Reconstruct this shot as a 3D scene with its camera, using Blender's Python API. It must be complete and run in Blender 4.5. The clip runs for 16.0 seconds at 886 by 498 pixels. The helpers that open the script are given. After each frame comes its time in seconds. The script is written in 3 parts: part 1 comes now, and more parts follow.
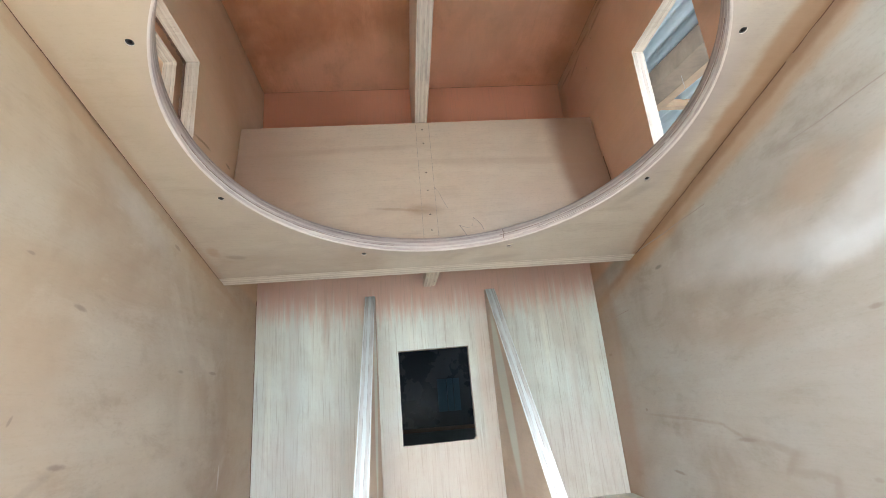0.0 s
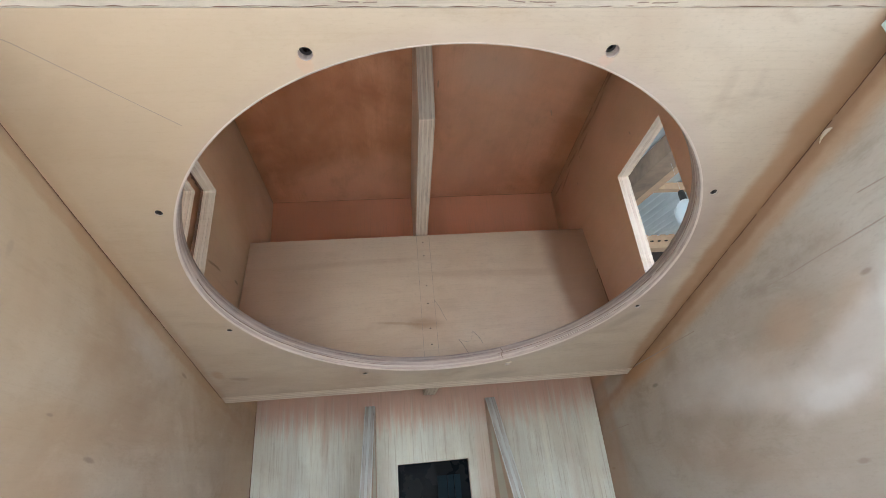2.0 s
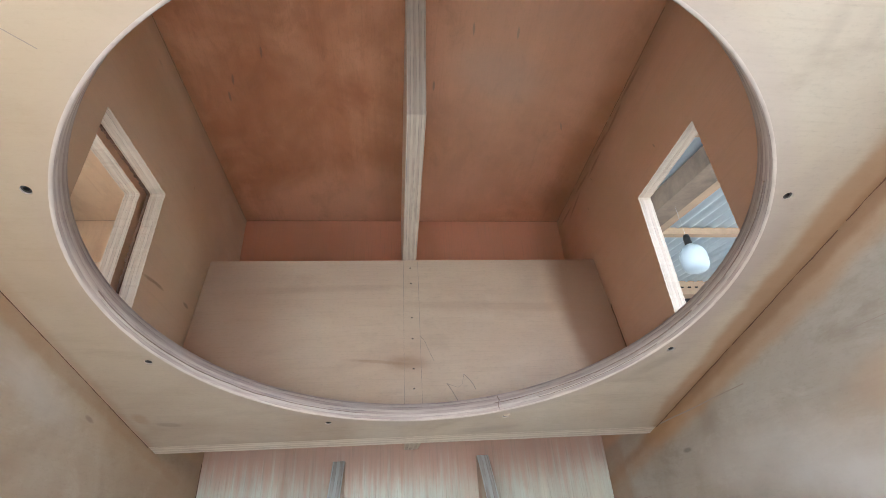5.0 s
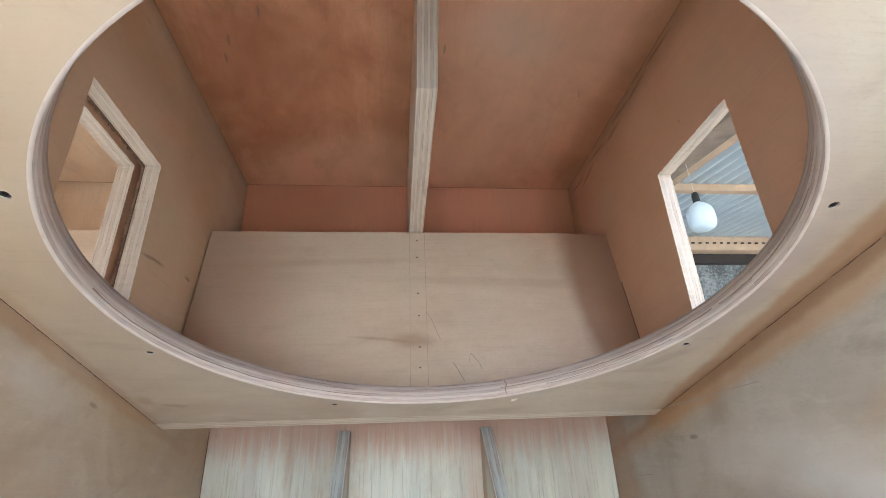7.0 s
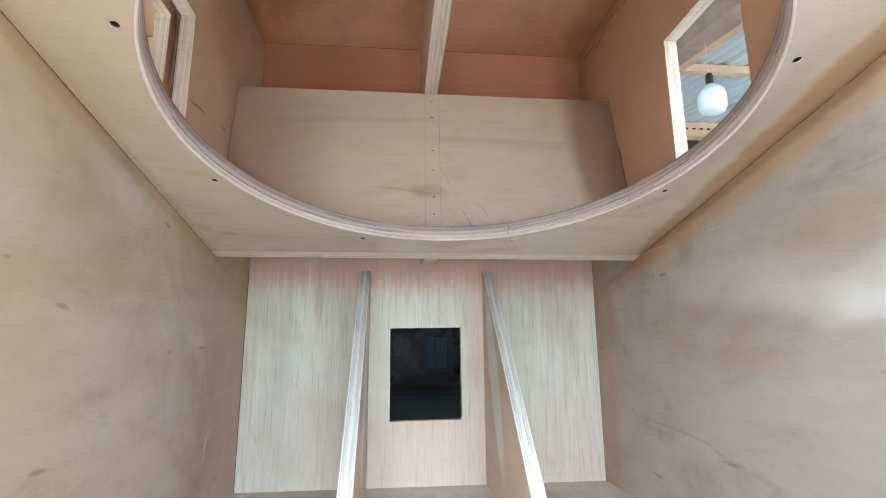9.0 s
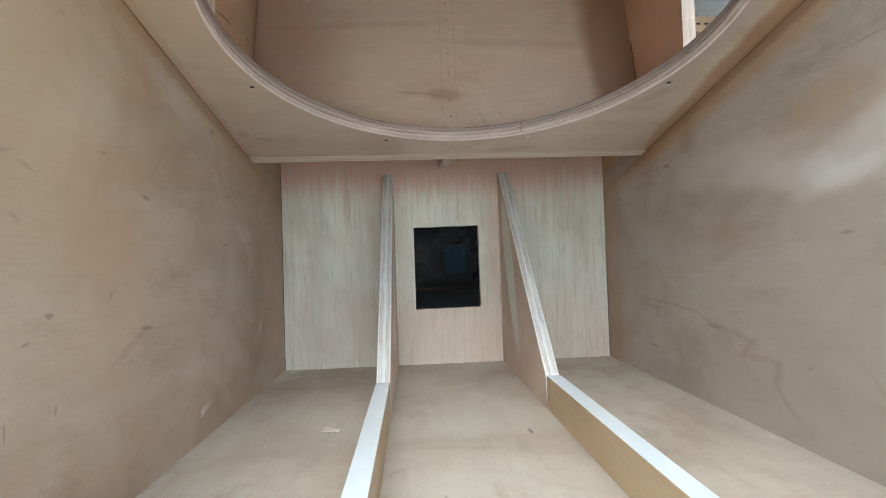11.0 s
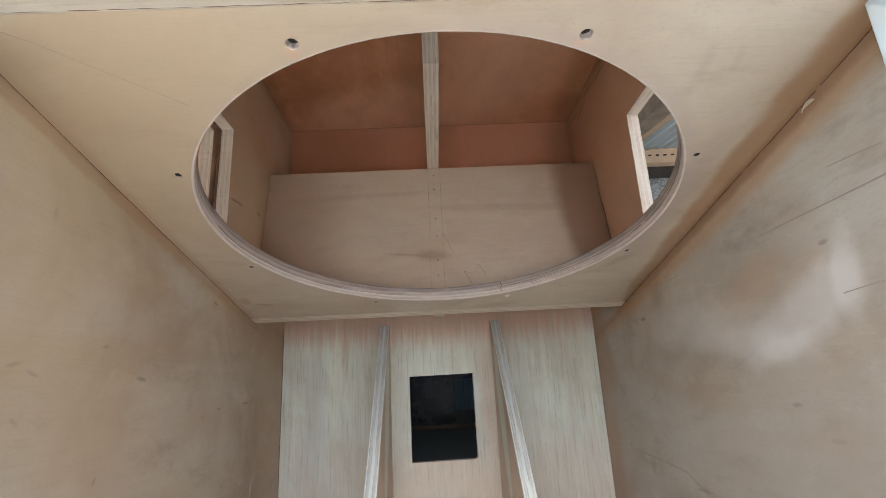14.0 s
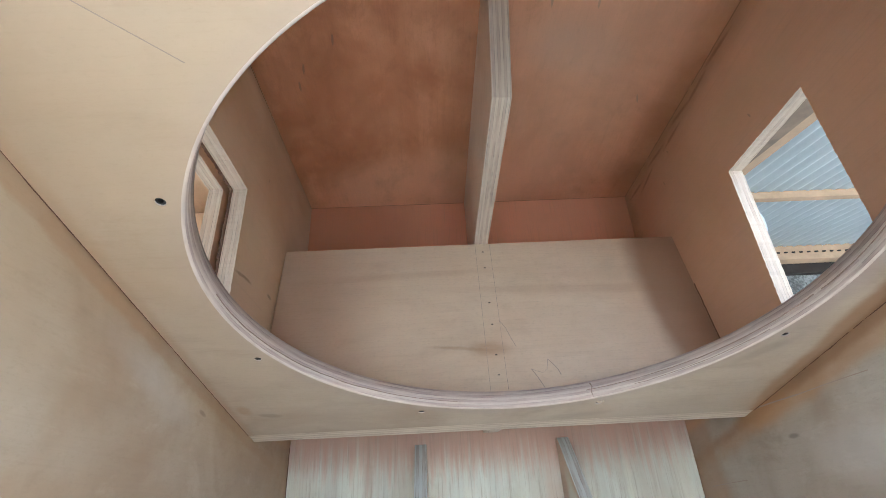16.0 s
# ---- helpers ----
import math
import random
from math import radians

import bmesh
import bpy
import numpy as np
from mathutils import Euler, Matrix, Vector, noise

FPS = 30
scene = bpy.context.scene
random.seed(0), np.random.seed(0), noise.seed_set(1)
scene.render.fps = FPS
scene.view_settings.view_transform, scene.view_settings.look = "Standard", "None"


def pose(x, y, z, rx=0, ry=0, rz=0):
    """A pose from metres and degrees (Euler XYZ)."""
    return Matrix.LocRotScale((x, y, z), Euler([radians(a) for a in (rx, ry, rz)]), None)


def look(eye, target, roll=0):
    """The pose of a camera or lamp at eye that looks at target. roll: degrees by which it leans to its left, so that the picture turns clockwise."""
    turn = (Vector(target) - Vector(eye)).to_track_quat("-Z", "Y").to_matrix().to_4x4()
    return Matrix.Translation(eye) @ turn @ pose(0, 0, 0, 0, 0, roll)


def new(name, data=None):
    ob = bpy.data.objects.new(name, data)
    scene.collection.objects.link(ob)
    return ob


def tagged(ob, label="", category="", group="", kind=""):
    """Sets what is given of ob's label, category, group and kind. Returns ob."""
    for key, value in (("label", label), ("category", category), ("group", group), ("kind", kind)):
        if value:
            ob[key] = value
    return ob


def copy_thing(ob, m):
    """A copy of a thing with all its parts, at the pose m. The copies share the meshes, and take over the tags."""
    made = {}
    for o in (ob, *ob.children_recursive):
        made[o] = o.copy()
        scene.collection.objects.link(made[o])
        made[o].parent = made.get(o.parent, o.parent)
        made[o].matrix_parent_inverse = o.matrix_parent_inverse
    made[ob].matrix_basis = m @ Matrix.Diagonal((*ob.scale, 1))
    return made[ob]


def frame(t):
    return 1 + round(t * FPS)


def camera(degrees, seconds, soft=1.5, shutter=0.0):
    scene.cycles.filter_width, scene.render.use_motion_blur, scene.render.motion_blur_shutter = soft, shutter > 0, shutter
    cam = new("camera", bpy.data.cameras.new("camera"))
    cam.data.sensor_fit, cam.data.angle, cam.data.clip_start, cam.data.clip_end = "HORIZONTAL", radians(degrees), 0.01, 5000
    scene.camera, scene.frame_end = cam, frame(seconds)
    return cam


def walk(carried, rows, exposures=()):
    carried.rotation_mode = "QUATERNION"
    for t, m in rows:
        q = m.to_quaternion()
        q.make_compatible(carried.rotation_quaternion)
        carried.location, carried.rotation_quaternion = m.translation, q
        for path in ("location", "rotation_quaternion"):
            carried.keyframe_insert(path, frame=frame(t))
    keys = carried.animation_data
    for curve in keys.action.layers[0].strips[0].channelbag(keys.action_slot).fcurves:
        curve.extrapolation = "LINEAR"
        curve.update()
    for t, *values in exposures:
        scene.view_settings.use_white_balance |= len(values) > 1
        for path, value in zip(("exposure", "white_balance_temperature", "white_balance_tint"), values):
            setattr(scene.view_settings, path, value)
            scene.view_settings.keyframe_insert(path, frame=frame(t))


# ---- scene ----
cam = camera(84.2, 16.0, 0.85)
EXPOSURES = [
    (0, 1.95, 5350, 0),
    (0.5, 1.92, 5350, 1),
    (1, 1.61, 5400, 2.5),
    (1.5, 1.36, 5500, 4),
    (2, 1.37, 5500, 4),
    (2.5, 1.43, 5500, 4),
    (3, 1.39, 5500, 4),
    (3.5, 1.41, 5500, 4),
    (4.5, 1.64, 5370, 4),
    (7, 1.72, 5360, 3),
    (7.5, 1.71, 5450, 4),
    (8, 1.54, 5450, 4),
    (8.5, 1.82, 5250, 0),
    (9, 1.86, 5350, 0),
    (9.5, 1.69, 5350, -0.5),
    (12, 1.07, 5750, 3),
    (12.5, 1.31, 5750, 3),
    (13, 1.29, 5750, 4),
    (13.5, 1.22, 5750, 4),
    (14, 1.11, 5690, 4),
    (14.5, 1.12, 5670, 4),
    (15, 1.16, 5650, 4),
    (15.5, 1.37, 5500, 3.5),
    (16, 1.68, 5250, 2),
]
PATH = [
    (0, (-0.041, 0.174, 0.152), (0.133, 2.071, 0.76), -4.9),
    (0.5, (-0.04, 0.159, 0.165), (0.13, 2.039, 0.825), -5.2),
    (1, (-0.048, 0.153, 0.176), (0.134, 2.003, 0.914), -5.4),
    (1.5, (-0.044, 0.139, 0.188), (0.14, 1.954, 1.007), -5.3),
    (2, (-0.039, 0.133, 0.196), (0.148, 1.92, 1.073), -5.3),
    (2.5, (-0.024, 0.13, 0.201), (0.166, 1.893, 1.126), -4.6),
    (3, (-0.011, 0.125, 0.207), (0.19, 1.867, 1.168), -4.0),
    (3.5, (-0.008, 0.148, 0.21), (0.194, 1.874, 1.2), -3.9),
    (4, (-0.01, 0.197, 0.207), (0.192, 1.91, 1.218), -3.7),
    (4.5, (-0.014, 0.219, 0.214), (0.173, 1.928, 1.236), -3.8),
    (4.7, (-0.02, 0.224, 0.217), (0.175, 1.928, 1.246), -3.8),
    (6.8, (-0.022, 0.235, 0.262), (0.166, 2.033, 1.117), -2.3),
    (7, (-0.025, 0.23, 0.261), (0.163, 2.038, 1.097), -2.3),
    (7.5, (-0.033, 0.209, 0.257), (0.151, 2.035, 1.053), -2.0),
    (8, (-0.042, 0.189, 0.248), (0.141, 2.037, 0.991), -0.8),
    (8.5, (-0.041, 0.176, 0.225), (0.14, 2.091, 0.773), -0.4),
    (9, (-0.045, 0.179, 0.208), (0.144, 2.132, 0.593), -0.4),
    (9.5, (-0.053, 0.176, 0.192), (0.13, 2.158, 0.387), -0.3),
    (9.7, (-0.059, 0.171, 0.188), (0.125, 2.158, 0.328), -0.3),
    (11.8, (-0.039, 0.101, 0.178), (0.015, 2.1, 0.222), -3.5),
    (12, (-0.029, 0.095, 0.18), (0.012, 2.093, 0.268), -3.7),
    (12.5, (-0.023, 0.091, 0.183), (0.023, 2.078, 0.403), -3.7),
    (13, (-0.024, 0.1, 0.191), (0.027, 2.077, 0.489), -3.3),
    (13.5, (-0.012, 0.087, 0.208), (0.043, 2.034, 0.661), -3.0),
    (14, (-0.009, 0.085, 0.217), (0.041, 2.011, 0.751), -2.9),
    (14.5, (-0.012, 0.082, 0.222), (0.022, 1.986, 0.832), -2.7),
    (15, (-0.016, 0.097, 0.22), (0.021, 1.98, 0.894), -2.7),
    (15.5, (-0.036, 0.17, 0.232), (0.002, 2.017, 0.999), -3.5),
    (16, (-0.069, 0.232, 0.241), (-0.012, 1.997, 1.18), -3.2),
]
walk(cam, [(t, look(eye, target, roll)) for t, eye, target, roll in PATH], EXPOSURES)

# ---- light ----
world = bpy.data.worlds.new("sky")
scene.world = world
world.use_nodes = True
wn = world.node_tree.nodes
sky = wn.new("ShaderNodeTexSky")
sky.sky_type = "NISHITA"
sky.sun_disc = False
sky.sun_elevation, sky.sun_rotation = radians(51), radians(188)
sky.air_density, sky.dust_density = 0.8, 7.0
wn["Background"].inputs["Strength"].default_value = 0.22
world.node_tree.links.new(sky.outputs["Color"], wn["Background"].inputs["Color"])

sun = new("sun", bpy.data.lights.new("sun", "SUN"))
sun.data.energy, sun.data.angle, sun.data.color = 3.0, radians(4), (1.0, 0.97, 0.93)
sun.matrix_world = look((-0.3, -2.0, 2.5), (0, 0, 0))


# ---- materials ----
class Nodes:
    """A small help to wire a node material."""

    def __init__(self, name):
        self.mat = bpy.data.materials.new(name)
        self.mat.use_nodes = True
        self.n, self.l = self.mat.node_tree.nodes, self.mat.node_tree.links
        self.bsdf = self.n["Principled BSDF"]

    def add(self, kind, **settings):
        node = self.n.new("ShaderNode" + kind)
        for key, value in settings.items():
            setattr(node, key, value)
        return node

    def put(self, socket, value):
        if isinstance(value, bpy.types.NodeSocket):
            self.l.new(value, socket)
        elif isinstance(value, tuple) and len(value) == 3 and socket.type == "RGBA":
            socket.default_value = (*value, 1)
        else:
            socket.default_value = value

    def math(self, op, a, b=0.0, c=0.0):
        node = self.add("Math", operation=op)
        for i, v in enumerate((a, b, c)):
            self.put(node.inputs[i], v)
        return node.outputs[0]

    def mix(self, f, a, b, kind="MIX"):
        node = self.add("Mix", data_type="RGBA", blend_type=kind)
        self.put(node.inputs["Factor"], f)
        self.put(node.inputs[6], a)
        self.put(node.inputs[7], b)
        return node.outputs[2]

    def ramp(self, value, lo, hi, a=0.0, b=1.0):
        node = self.add("MapRange", interpolation_type="SMOOTHSTEP")
        for i, v in enumerate((value, lo, hi, a, b)):
            self.put(node.inputs[i], v)
        return node.outputs[0]

    def place(self, scale, source="UV", jump=True):
        at = self.add("TexCoord").outputs[source]
        if jump:
            r = self.math("MULTIPLY", self.add("ObjectInfo").outputs["Random"], 37.0)
            both = self.add("CombineXYZ")
            self.put(both.inputs[0], r), self.put(both.inputs[1], r), self.put(both.inputs[2], r)
            plus = self.add("VectorMath", operation="ADD")
            self.put(plus.inputs[0], at), self.put(plus.inputs[1], both.outputs[0])
            at = plus.outputs[0]
        m = self.add("VectorMath", operation="MULTIPLY")
        self.put(m.inputs[0], at)
        m.inputs[1].default_value = scale
        return m.outputs[0]

    def noise(self, at, scale=1.0, detail=4.0, rough=0.55, bend=0.0):
        node = self.add("TexNoise")
        self.put(node.inputs["Vector"], at)
        node.inputs["Scale"].default_value, node.inputs["Detail"].default_value = scale, detail
        node.inputs["Roughness"].default_value, node.inputs["Distortion"].default_value = rough, bend
        return node.outputs["Fac"]

    # Used for real marks and for shade or bounced light put into colour.
    def tone_patch(self, colour, u, v, ru, rv, turn, tone, strength, soft=0.4, ragged=0.35):
        """A patch of another tone with a ragged edge, at (u, v) on the board, in metres."""
        sub = self.add("VectorMath", operation="SUBTRACT")
        self.put(sub.inputs[0], self.add("TexCoord").outputs["UV"])
        sub.inputs[1].default_value = (u, v, 0)
        rot = self.add("VectorRotate", rotation_type="Z_AXIS")
        self.put(rot.inputs["Vector"], sub.outputs[0])
        rot.inputs["Angle"].default_value = radians(-turn)
        div = self.add("VectorMath", operation="DIVIDE")
        self.put(div.inputs[0], rot.outputs[0])
        div.inputs[1].default_value = (ru, rv, 1)
        size = self.add("VectorMath", operation="LENGTH")
        self.put(size.inputs[0], div.outputs[0])
        if ru > 0.5 and turn == 0:  # a band right across the board ends in fingers along the grain
            wave = self.noise(self.place((150.0, 7.0, 1.0), "UV", False), 1.0, 5.0, 0.65)
        else:
            wave = self.noise(self.place((1, 1, 1), "UV", False), 0.35 / min(ru, rv), 4.0, 0.6)
        d = self.math("ADD", size.outputs["Value"], self.math("MULTIPLY", self.math("SUBTRACT", wave, 0.5), ragged * 2))
        return self.mix(self.math("MULTIPLY", self.ramp(d, 1.0 + soft / 2, 1.0 - soft / 2), strength), colour, tone)

    def finish(self, colour, rough, bump=None, strength=0.2, far=0.001):
        self.put(self.bsdf.inputs["Base Color"], colour)
        self.put(self.bsdf.inputs["Roughness"], rough)
        if bump is not None:
            b = self.add("Bump")
            b.inputs["Strength"].default_value, b.inputs["Distance"].default_value = strength, far
            self.put(b.inputs["Height"], bump)
            self.l.new(b.outputs[0], self.bsdf.inputs["Normal"])
        return self.mat


def plywood(name, pale, deep, along="u", pores=0.3, figure=0.5, cloud=0.35, dashes=0.5, gloss=0.45, tone_patches=(), ground=()):
    """A sanded face veneer: figure and pores that run along one way, cloudy patches, short dark pin marks."""
    n = Nodes(name)

    def way(long, across):
        return (long, across, 1.0) if along == "u" else (across, long, 1.0)

    blotch = n.noise(n.place(way(14.0, 30.0)), 1.0, 6.0, 0.68, 0.35)
    fig = n.noise(n.place(way(1.6, 11.0)), 1.0, 5.0, 0.6, 0.9)
    fine = n.noise(n.place(way(14.0, 460.0)), 1.0, 4.0, 0.6)
    patch = n.noise(n.place((5.0, 5.0, 1.0)), 1.0, 4.0, 0.62, 0.6)
    colour = n.mix(n.ramp(fig, 0.3, 0.72), pale, deep)
    colour = n.mix(figure, pale, colour)
    colour = n.mix(n.math("MULTIPLY", n.ramp(patch, 0.42, 0.75), cloud), colour, tuple(c * f for c, f in zip(deep, (0.72, 0.62, 0.55))))
    colour = n.mix(n.math("MULTIPLY", n.ramp(patch, 0.5, 0.22), cloud * 0.7), colour, tuple(min(1, c * f) for c, f in zip(pale, (1.06, 1.1, 1.16))))
    colour = n.mix(n.math("MULTIPLY", n.ramp(blotch, 0.5, 0.74), cloud * 0.7), colour, tuple(c * f for c, f in zip(deep, (0.66, 0.60, 0.55))))
    colour = n.mix(n.math("MULTIPLY", n.ramp(blotch, 0.46, 0.28), cloud * 0.5), colour, tuple(min(1, c * 1.12) for c in pale))
    speck = n.noise(n.place(way(220.0, 480.0)), 1.0, 3.0, 0.7)
    colour = n.mix(n.math("MULTIPLY", n.ramp(speck, 0.5, 0.75), 0.22), colour, tuple(c * 0.62 for c in deep))
    for st in ground:
        colour = n.tone_patch(colour, *st)
    band = n.noise(n.place(way(3.5, 95.0)), 1.0, 4.0, 0.6)
    colour = n.mix(n.math("MULTIPLY", n.ramp(band, 0.5, 0.72), pores * 0.6), colour, tuple(c * f for c, f in zip(deep, (0.80, 0.74, 0.70))))
    streak = n.math("MULTIPLY", n.ramp(fine, 0.5, 0.72), pores)
    colour = n.mix(streak, colour, tuple(c * f for c, f in zip(deep, (0.62, 0.55, 0.50))))
    # short dark dashes, few and scattered
    v = n.add("TexVoronoi", feature="F1")
    n.put(v.inputs["Vector"], n.place(way(11.0, 38.0)))
    v.inputs["Scale"].default_value = 1.0
    some = n.add("SeparateColor")
    n.put(some.inputs[0], v.outputs["Color"])
    spot = n.math("MULTIPLY", n.ramp(v.outputs["Distance"], 0.11, 0.04), n.ramp(some.outputs[0], 0.93, 0.95))
    colour = n.mix(n.math("MULTIPLY", spot, dashes), colour, tuple(c * 0.3 for c in deep))
    for st in tone_patches:
        colour = n.tone_patch(colour, *st)
    grain = n.math("ADD", n.math("MULTIPLY", fine, 0.7), n.math("MULTIPLY", n.noise(n.place((900.0, 900.0, 1.0)), 1.0, 2.0), 0.3))
    return n.finish(colour, n.ramp(patch, 0.25, 0.75, gloss - 0.08, gloss + 0.14), grain, 0.12 + pores * 0.3, 0.0006)


def ply_edge(name, pale, deep, layers=5, thick=0.015, gloss=0.7):
    """The cut edge of a board: thin layers of veneer, end grain and long grain in turn."""
    n = Nodes(name)
    at = n.place((1.0, 1.0, 1.0), jump=False)
    parts = n.add("SeparateXYZ")
    n.put(parts.inputs[0], at)
    wob = n.math("MULTIPLY", n.math("SUBTRACT", n.noise(n.place((25.0, 1.0, 1.0)), 1.0, 3.0), 0.5), 0.0016)
    v = n.math("MULTIPLY", n.math("ADD", parts.outputs[1], wob), layers / thick)
    saw = n.math("PINGPONG", v, 1.0)
    layer = n.ramp(saw, 0.42, 0.58)
    line = n.ramp(n.math("PINGPONG", n.math("ADD", v, 0.5), 0.5), 0.10, 0.0)
    rough = n.noise(n.place((90.0, 900.0, 1.0)), 1.0, 4.0, 0.65)
    tone_patch = n.noise(n.place((14.0, 60.0, 1.0)), 1.0, 4.0, 0.6)
    broken = n.noise(n.place((22.0, 240.0, 1.0)), 1.0, 4.0, 0.6)
    colour = n.mix(n.math("MULTIPLY", layer, n.ramp(broken, 0.3, 0.65, 0.15, 1.0)), pale, deep)
    colour = n.mix(n.math("MULTIPLY", n.ramp(rough, 0.5, 0.78), 0.35), colour, tuple(c * 0.55 for c in deep))
    colour = n.mix(n.math("MULTIPLY", n.ramp(tone_patch, 0.62, 0.78), 0.4), colour, tuple(c * 0.45 for c in deep))
    colour = n.mix(n.math("MULTIPLY", line, n.ramp(broken, 0.42, 0.62, 0.0, 0.75)), colour, tuple(c * 0.35 for c in deep))
    return n.finish(colour, gloss, n.math("SUBTRACT", n.math("MULTIPLY", rough, 0.7), n.math("MULTIPLY", line, 0.6)), 0.4, 0.0006)


def plain(name, colour, rough=0.6, metal=0.0, spread=0.15, size=40.0, relief=0.15):
    """A plain surface with a little uneven tone and relief."""
    n = Nodes(name)
    f = n.noise(n.place((1, 1, 1), "Object"), size, 5.0, 0.6)
    c = n.mix(f, tuple(x * (1 - spread) for x in colour), tuple(min(1, x * (1 + spread)) for x in colour))
    n.bsdf.inputs["Metallic"].default_value = metal
    return n.finish(c, n.ramp(f, 0.3, 0.7, rough * 0.85, min(1, rough * 1.15)), f, relief, 0.001)


ORANGE = (0.46, 0.26, 0.11)
BROWN, SMUDGE, FILLER, PINK = (0.38, 0.21, 0.10), (0.24, 0.18, 0.14), (0.80, 0.78, 0.75), (0.79, 0.40, 0.255)

RAW = (0.55, 0.985, 2.0, 0.60, -12.1, (0.77, 0.54, 0.34), 0.68, 0.02, 0.0)
RAW_RED = (0.55, 0.985, 2.0, 0.60, -12.1, (0.82, 0.47, 0.265), 0.70, 0.02, 0.0)


def marks(spots):
    return [(u, v, 0.0030, 0.0010, a, SMUDGE, 0.5, 0.9) for u, v, a in spots]


def streaks(spots):
    """Longer dark lens-shaped pin marks: place, half length, turn."""
    return [(u, v, long * 0.8, 0.0016, a, (0.27, 0.20, 0.15), 0.65, 1.0, 0.5) for u, v, long, a in spots]


def vein(points, wide, tone, strength):
    """A wandering dark vein, as a row of short toned spots from point to point."""
    out = []
    for (u0, v0), (u1, v1) in zip(points, points[1:]):
        long, turn = math.hypot(u1 - u0, v1 - v0), math.degrees(math.atan2(v1 - v0, u1 - u0))
        out.append(((u0 + u1) / 2, (v0 + v1) / 2, long * 0.56 + 0.002, wide, turn, tone, strength, 1.2, 0.5))
    return out


# the driver hole in the baffle: its centre and half widths
CU, CENTRE, RU, RV = 0.0025, 0.2212, 0.2090, 0.2013
VEIN = (0.33, 0.245, 0.18)
DARK_BROWN = (0.27, 0.14, 0.065)
right_ply = plywood("right_wall_plywood", (0.505, 0.475, 0.415), (0.44, 0.38, 0.30), "u", 0.08, 0.9, 0.8, 0.6, 0.42, [
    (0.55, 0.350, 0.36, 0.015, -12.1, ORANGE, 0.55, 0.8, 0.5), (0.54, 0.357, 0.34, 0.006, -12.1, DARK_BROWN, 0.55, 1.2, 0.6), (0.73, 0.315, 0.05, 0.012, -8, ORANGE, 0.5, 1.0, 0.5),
    # Back joint: bare brown wood strip, plus corner shade in the colour.
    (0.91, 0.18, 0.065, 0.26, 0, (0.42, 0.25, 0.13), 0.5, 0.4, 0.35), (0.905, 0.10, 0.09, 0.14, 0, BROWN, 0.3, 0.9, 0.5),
    (0.478, 0.287, 0.03, 0.017, -10, (0.47, 0.34, 0.23), 0.5, 1.0, 0.7), (0.53, 0.262, 0.03, 0.02, 20, (0.50, 0.37, 0.25), 0.3, 1.3, 0.8), (0.425, 0.283, 0.03, 0.01, -25, (0.50, 0.39, 0.29), 0.3, 1.0, 0.6),
    (0.432, 0.254, 0.062, 0.019, -24, FILLER, 0.42, 1.0, 0.8), (0.388, 0.272, 0.011, 0.026, 8, FILLER, 0.36, 0.9, 0.8), (0.46, 0.232, 0.03, 0.008, -12, FILLER, 0.3, 1.0, 0.8), (0.50, 0.238, 0.06, 0.014, 6, FILLER, 0.32, 1.2, 0.6), (0.59, 0.262, 0.09, 0.022, 6, FILLER, 0.28, 1.2, 0.6),
    (0.62, 0.20, 0.10, 0.012, 8, (0.42, 0.31, 0.22), 0.3, 1.3, 0.7), (0.47, 0.165, 0.10, 0.007, -4, (0.42, 0.31, 0.22), 0.25, 1.2, 0.7),
    *vein([(0.791, 0.121), (0.700, 0.117), (0.655, 0.114), (0.628, 0.104)], 0.0016, VEIN, 0.4),
    *vein([(0.628, 0.104), (0.590, 0.099), (0.566, 0.095), (0.580, 0.080), (0.546, 0.082), (0.533, 0.079), (0.538, 0.064), (0.528, 0.050), (0.512, 0.038)], 0.0032, VEIN, 0.45),
    *vein([(0.455, 0.095), (0.444, 0.087), (0.437, 0.078), (0.428, 0.075)], 0.0024, VEIN, 0.35),
    (0.568, 0.090, 0.014, 0.006, -30, VEIN, 0.35, 1.2, 0.7), (0.534, 0.070, 0.006, 0.016, 12, VEIN, 0.3, 1.2, 0.7),
    *streaks([(0.621, 0.1015, 0.016, -2), (0.754, 0.060, 0.014, 4), (0.461, 0.190, 0.006, -3), (0.50, 0.084, 0.004, 0), (0.805, 0.127, 0.004, 0), (0.40, 0.2975, 0.005, -6)]),
    *marks([(0.6, 0.574, 70), (0.75, 0.65, 60), (0.78, 0.62, 70)]),
    # Chamber blotches; the last two bands are corner shade put into the colour.
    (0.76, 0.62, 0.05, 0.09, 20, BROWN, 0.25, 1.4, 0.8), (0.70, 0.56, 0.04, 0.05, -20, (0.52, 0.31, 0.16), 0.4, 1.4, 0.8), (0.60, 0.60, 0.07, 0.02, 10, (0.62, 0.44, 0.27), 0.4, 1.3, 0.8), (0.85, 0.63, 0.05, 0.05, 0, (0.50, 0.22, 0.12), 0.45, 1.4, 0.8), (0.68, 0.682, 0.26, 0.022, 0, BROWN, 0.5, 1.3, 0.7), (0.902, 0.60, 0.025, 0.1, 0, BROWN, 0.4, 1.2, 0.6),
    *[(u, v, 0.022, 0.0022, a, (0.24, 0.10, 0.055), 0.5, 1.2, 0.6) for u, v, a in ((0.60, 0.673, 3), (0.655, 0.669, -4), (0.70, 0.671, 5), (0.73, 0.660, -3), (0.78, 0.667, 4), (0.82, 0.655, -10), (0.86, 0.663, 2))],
    # Lower front darkened: the weaker light there is put into the colour.
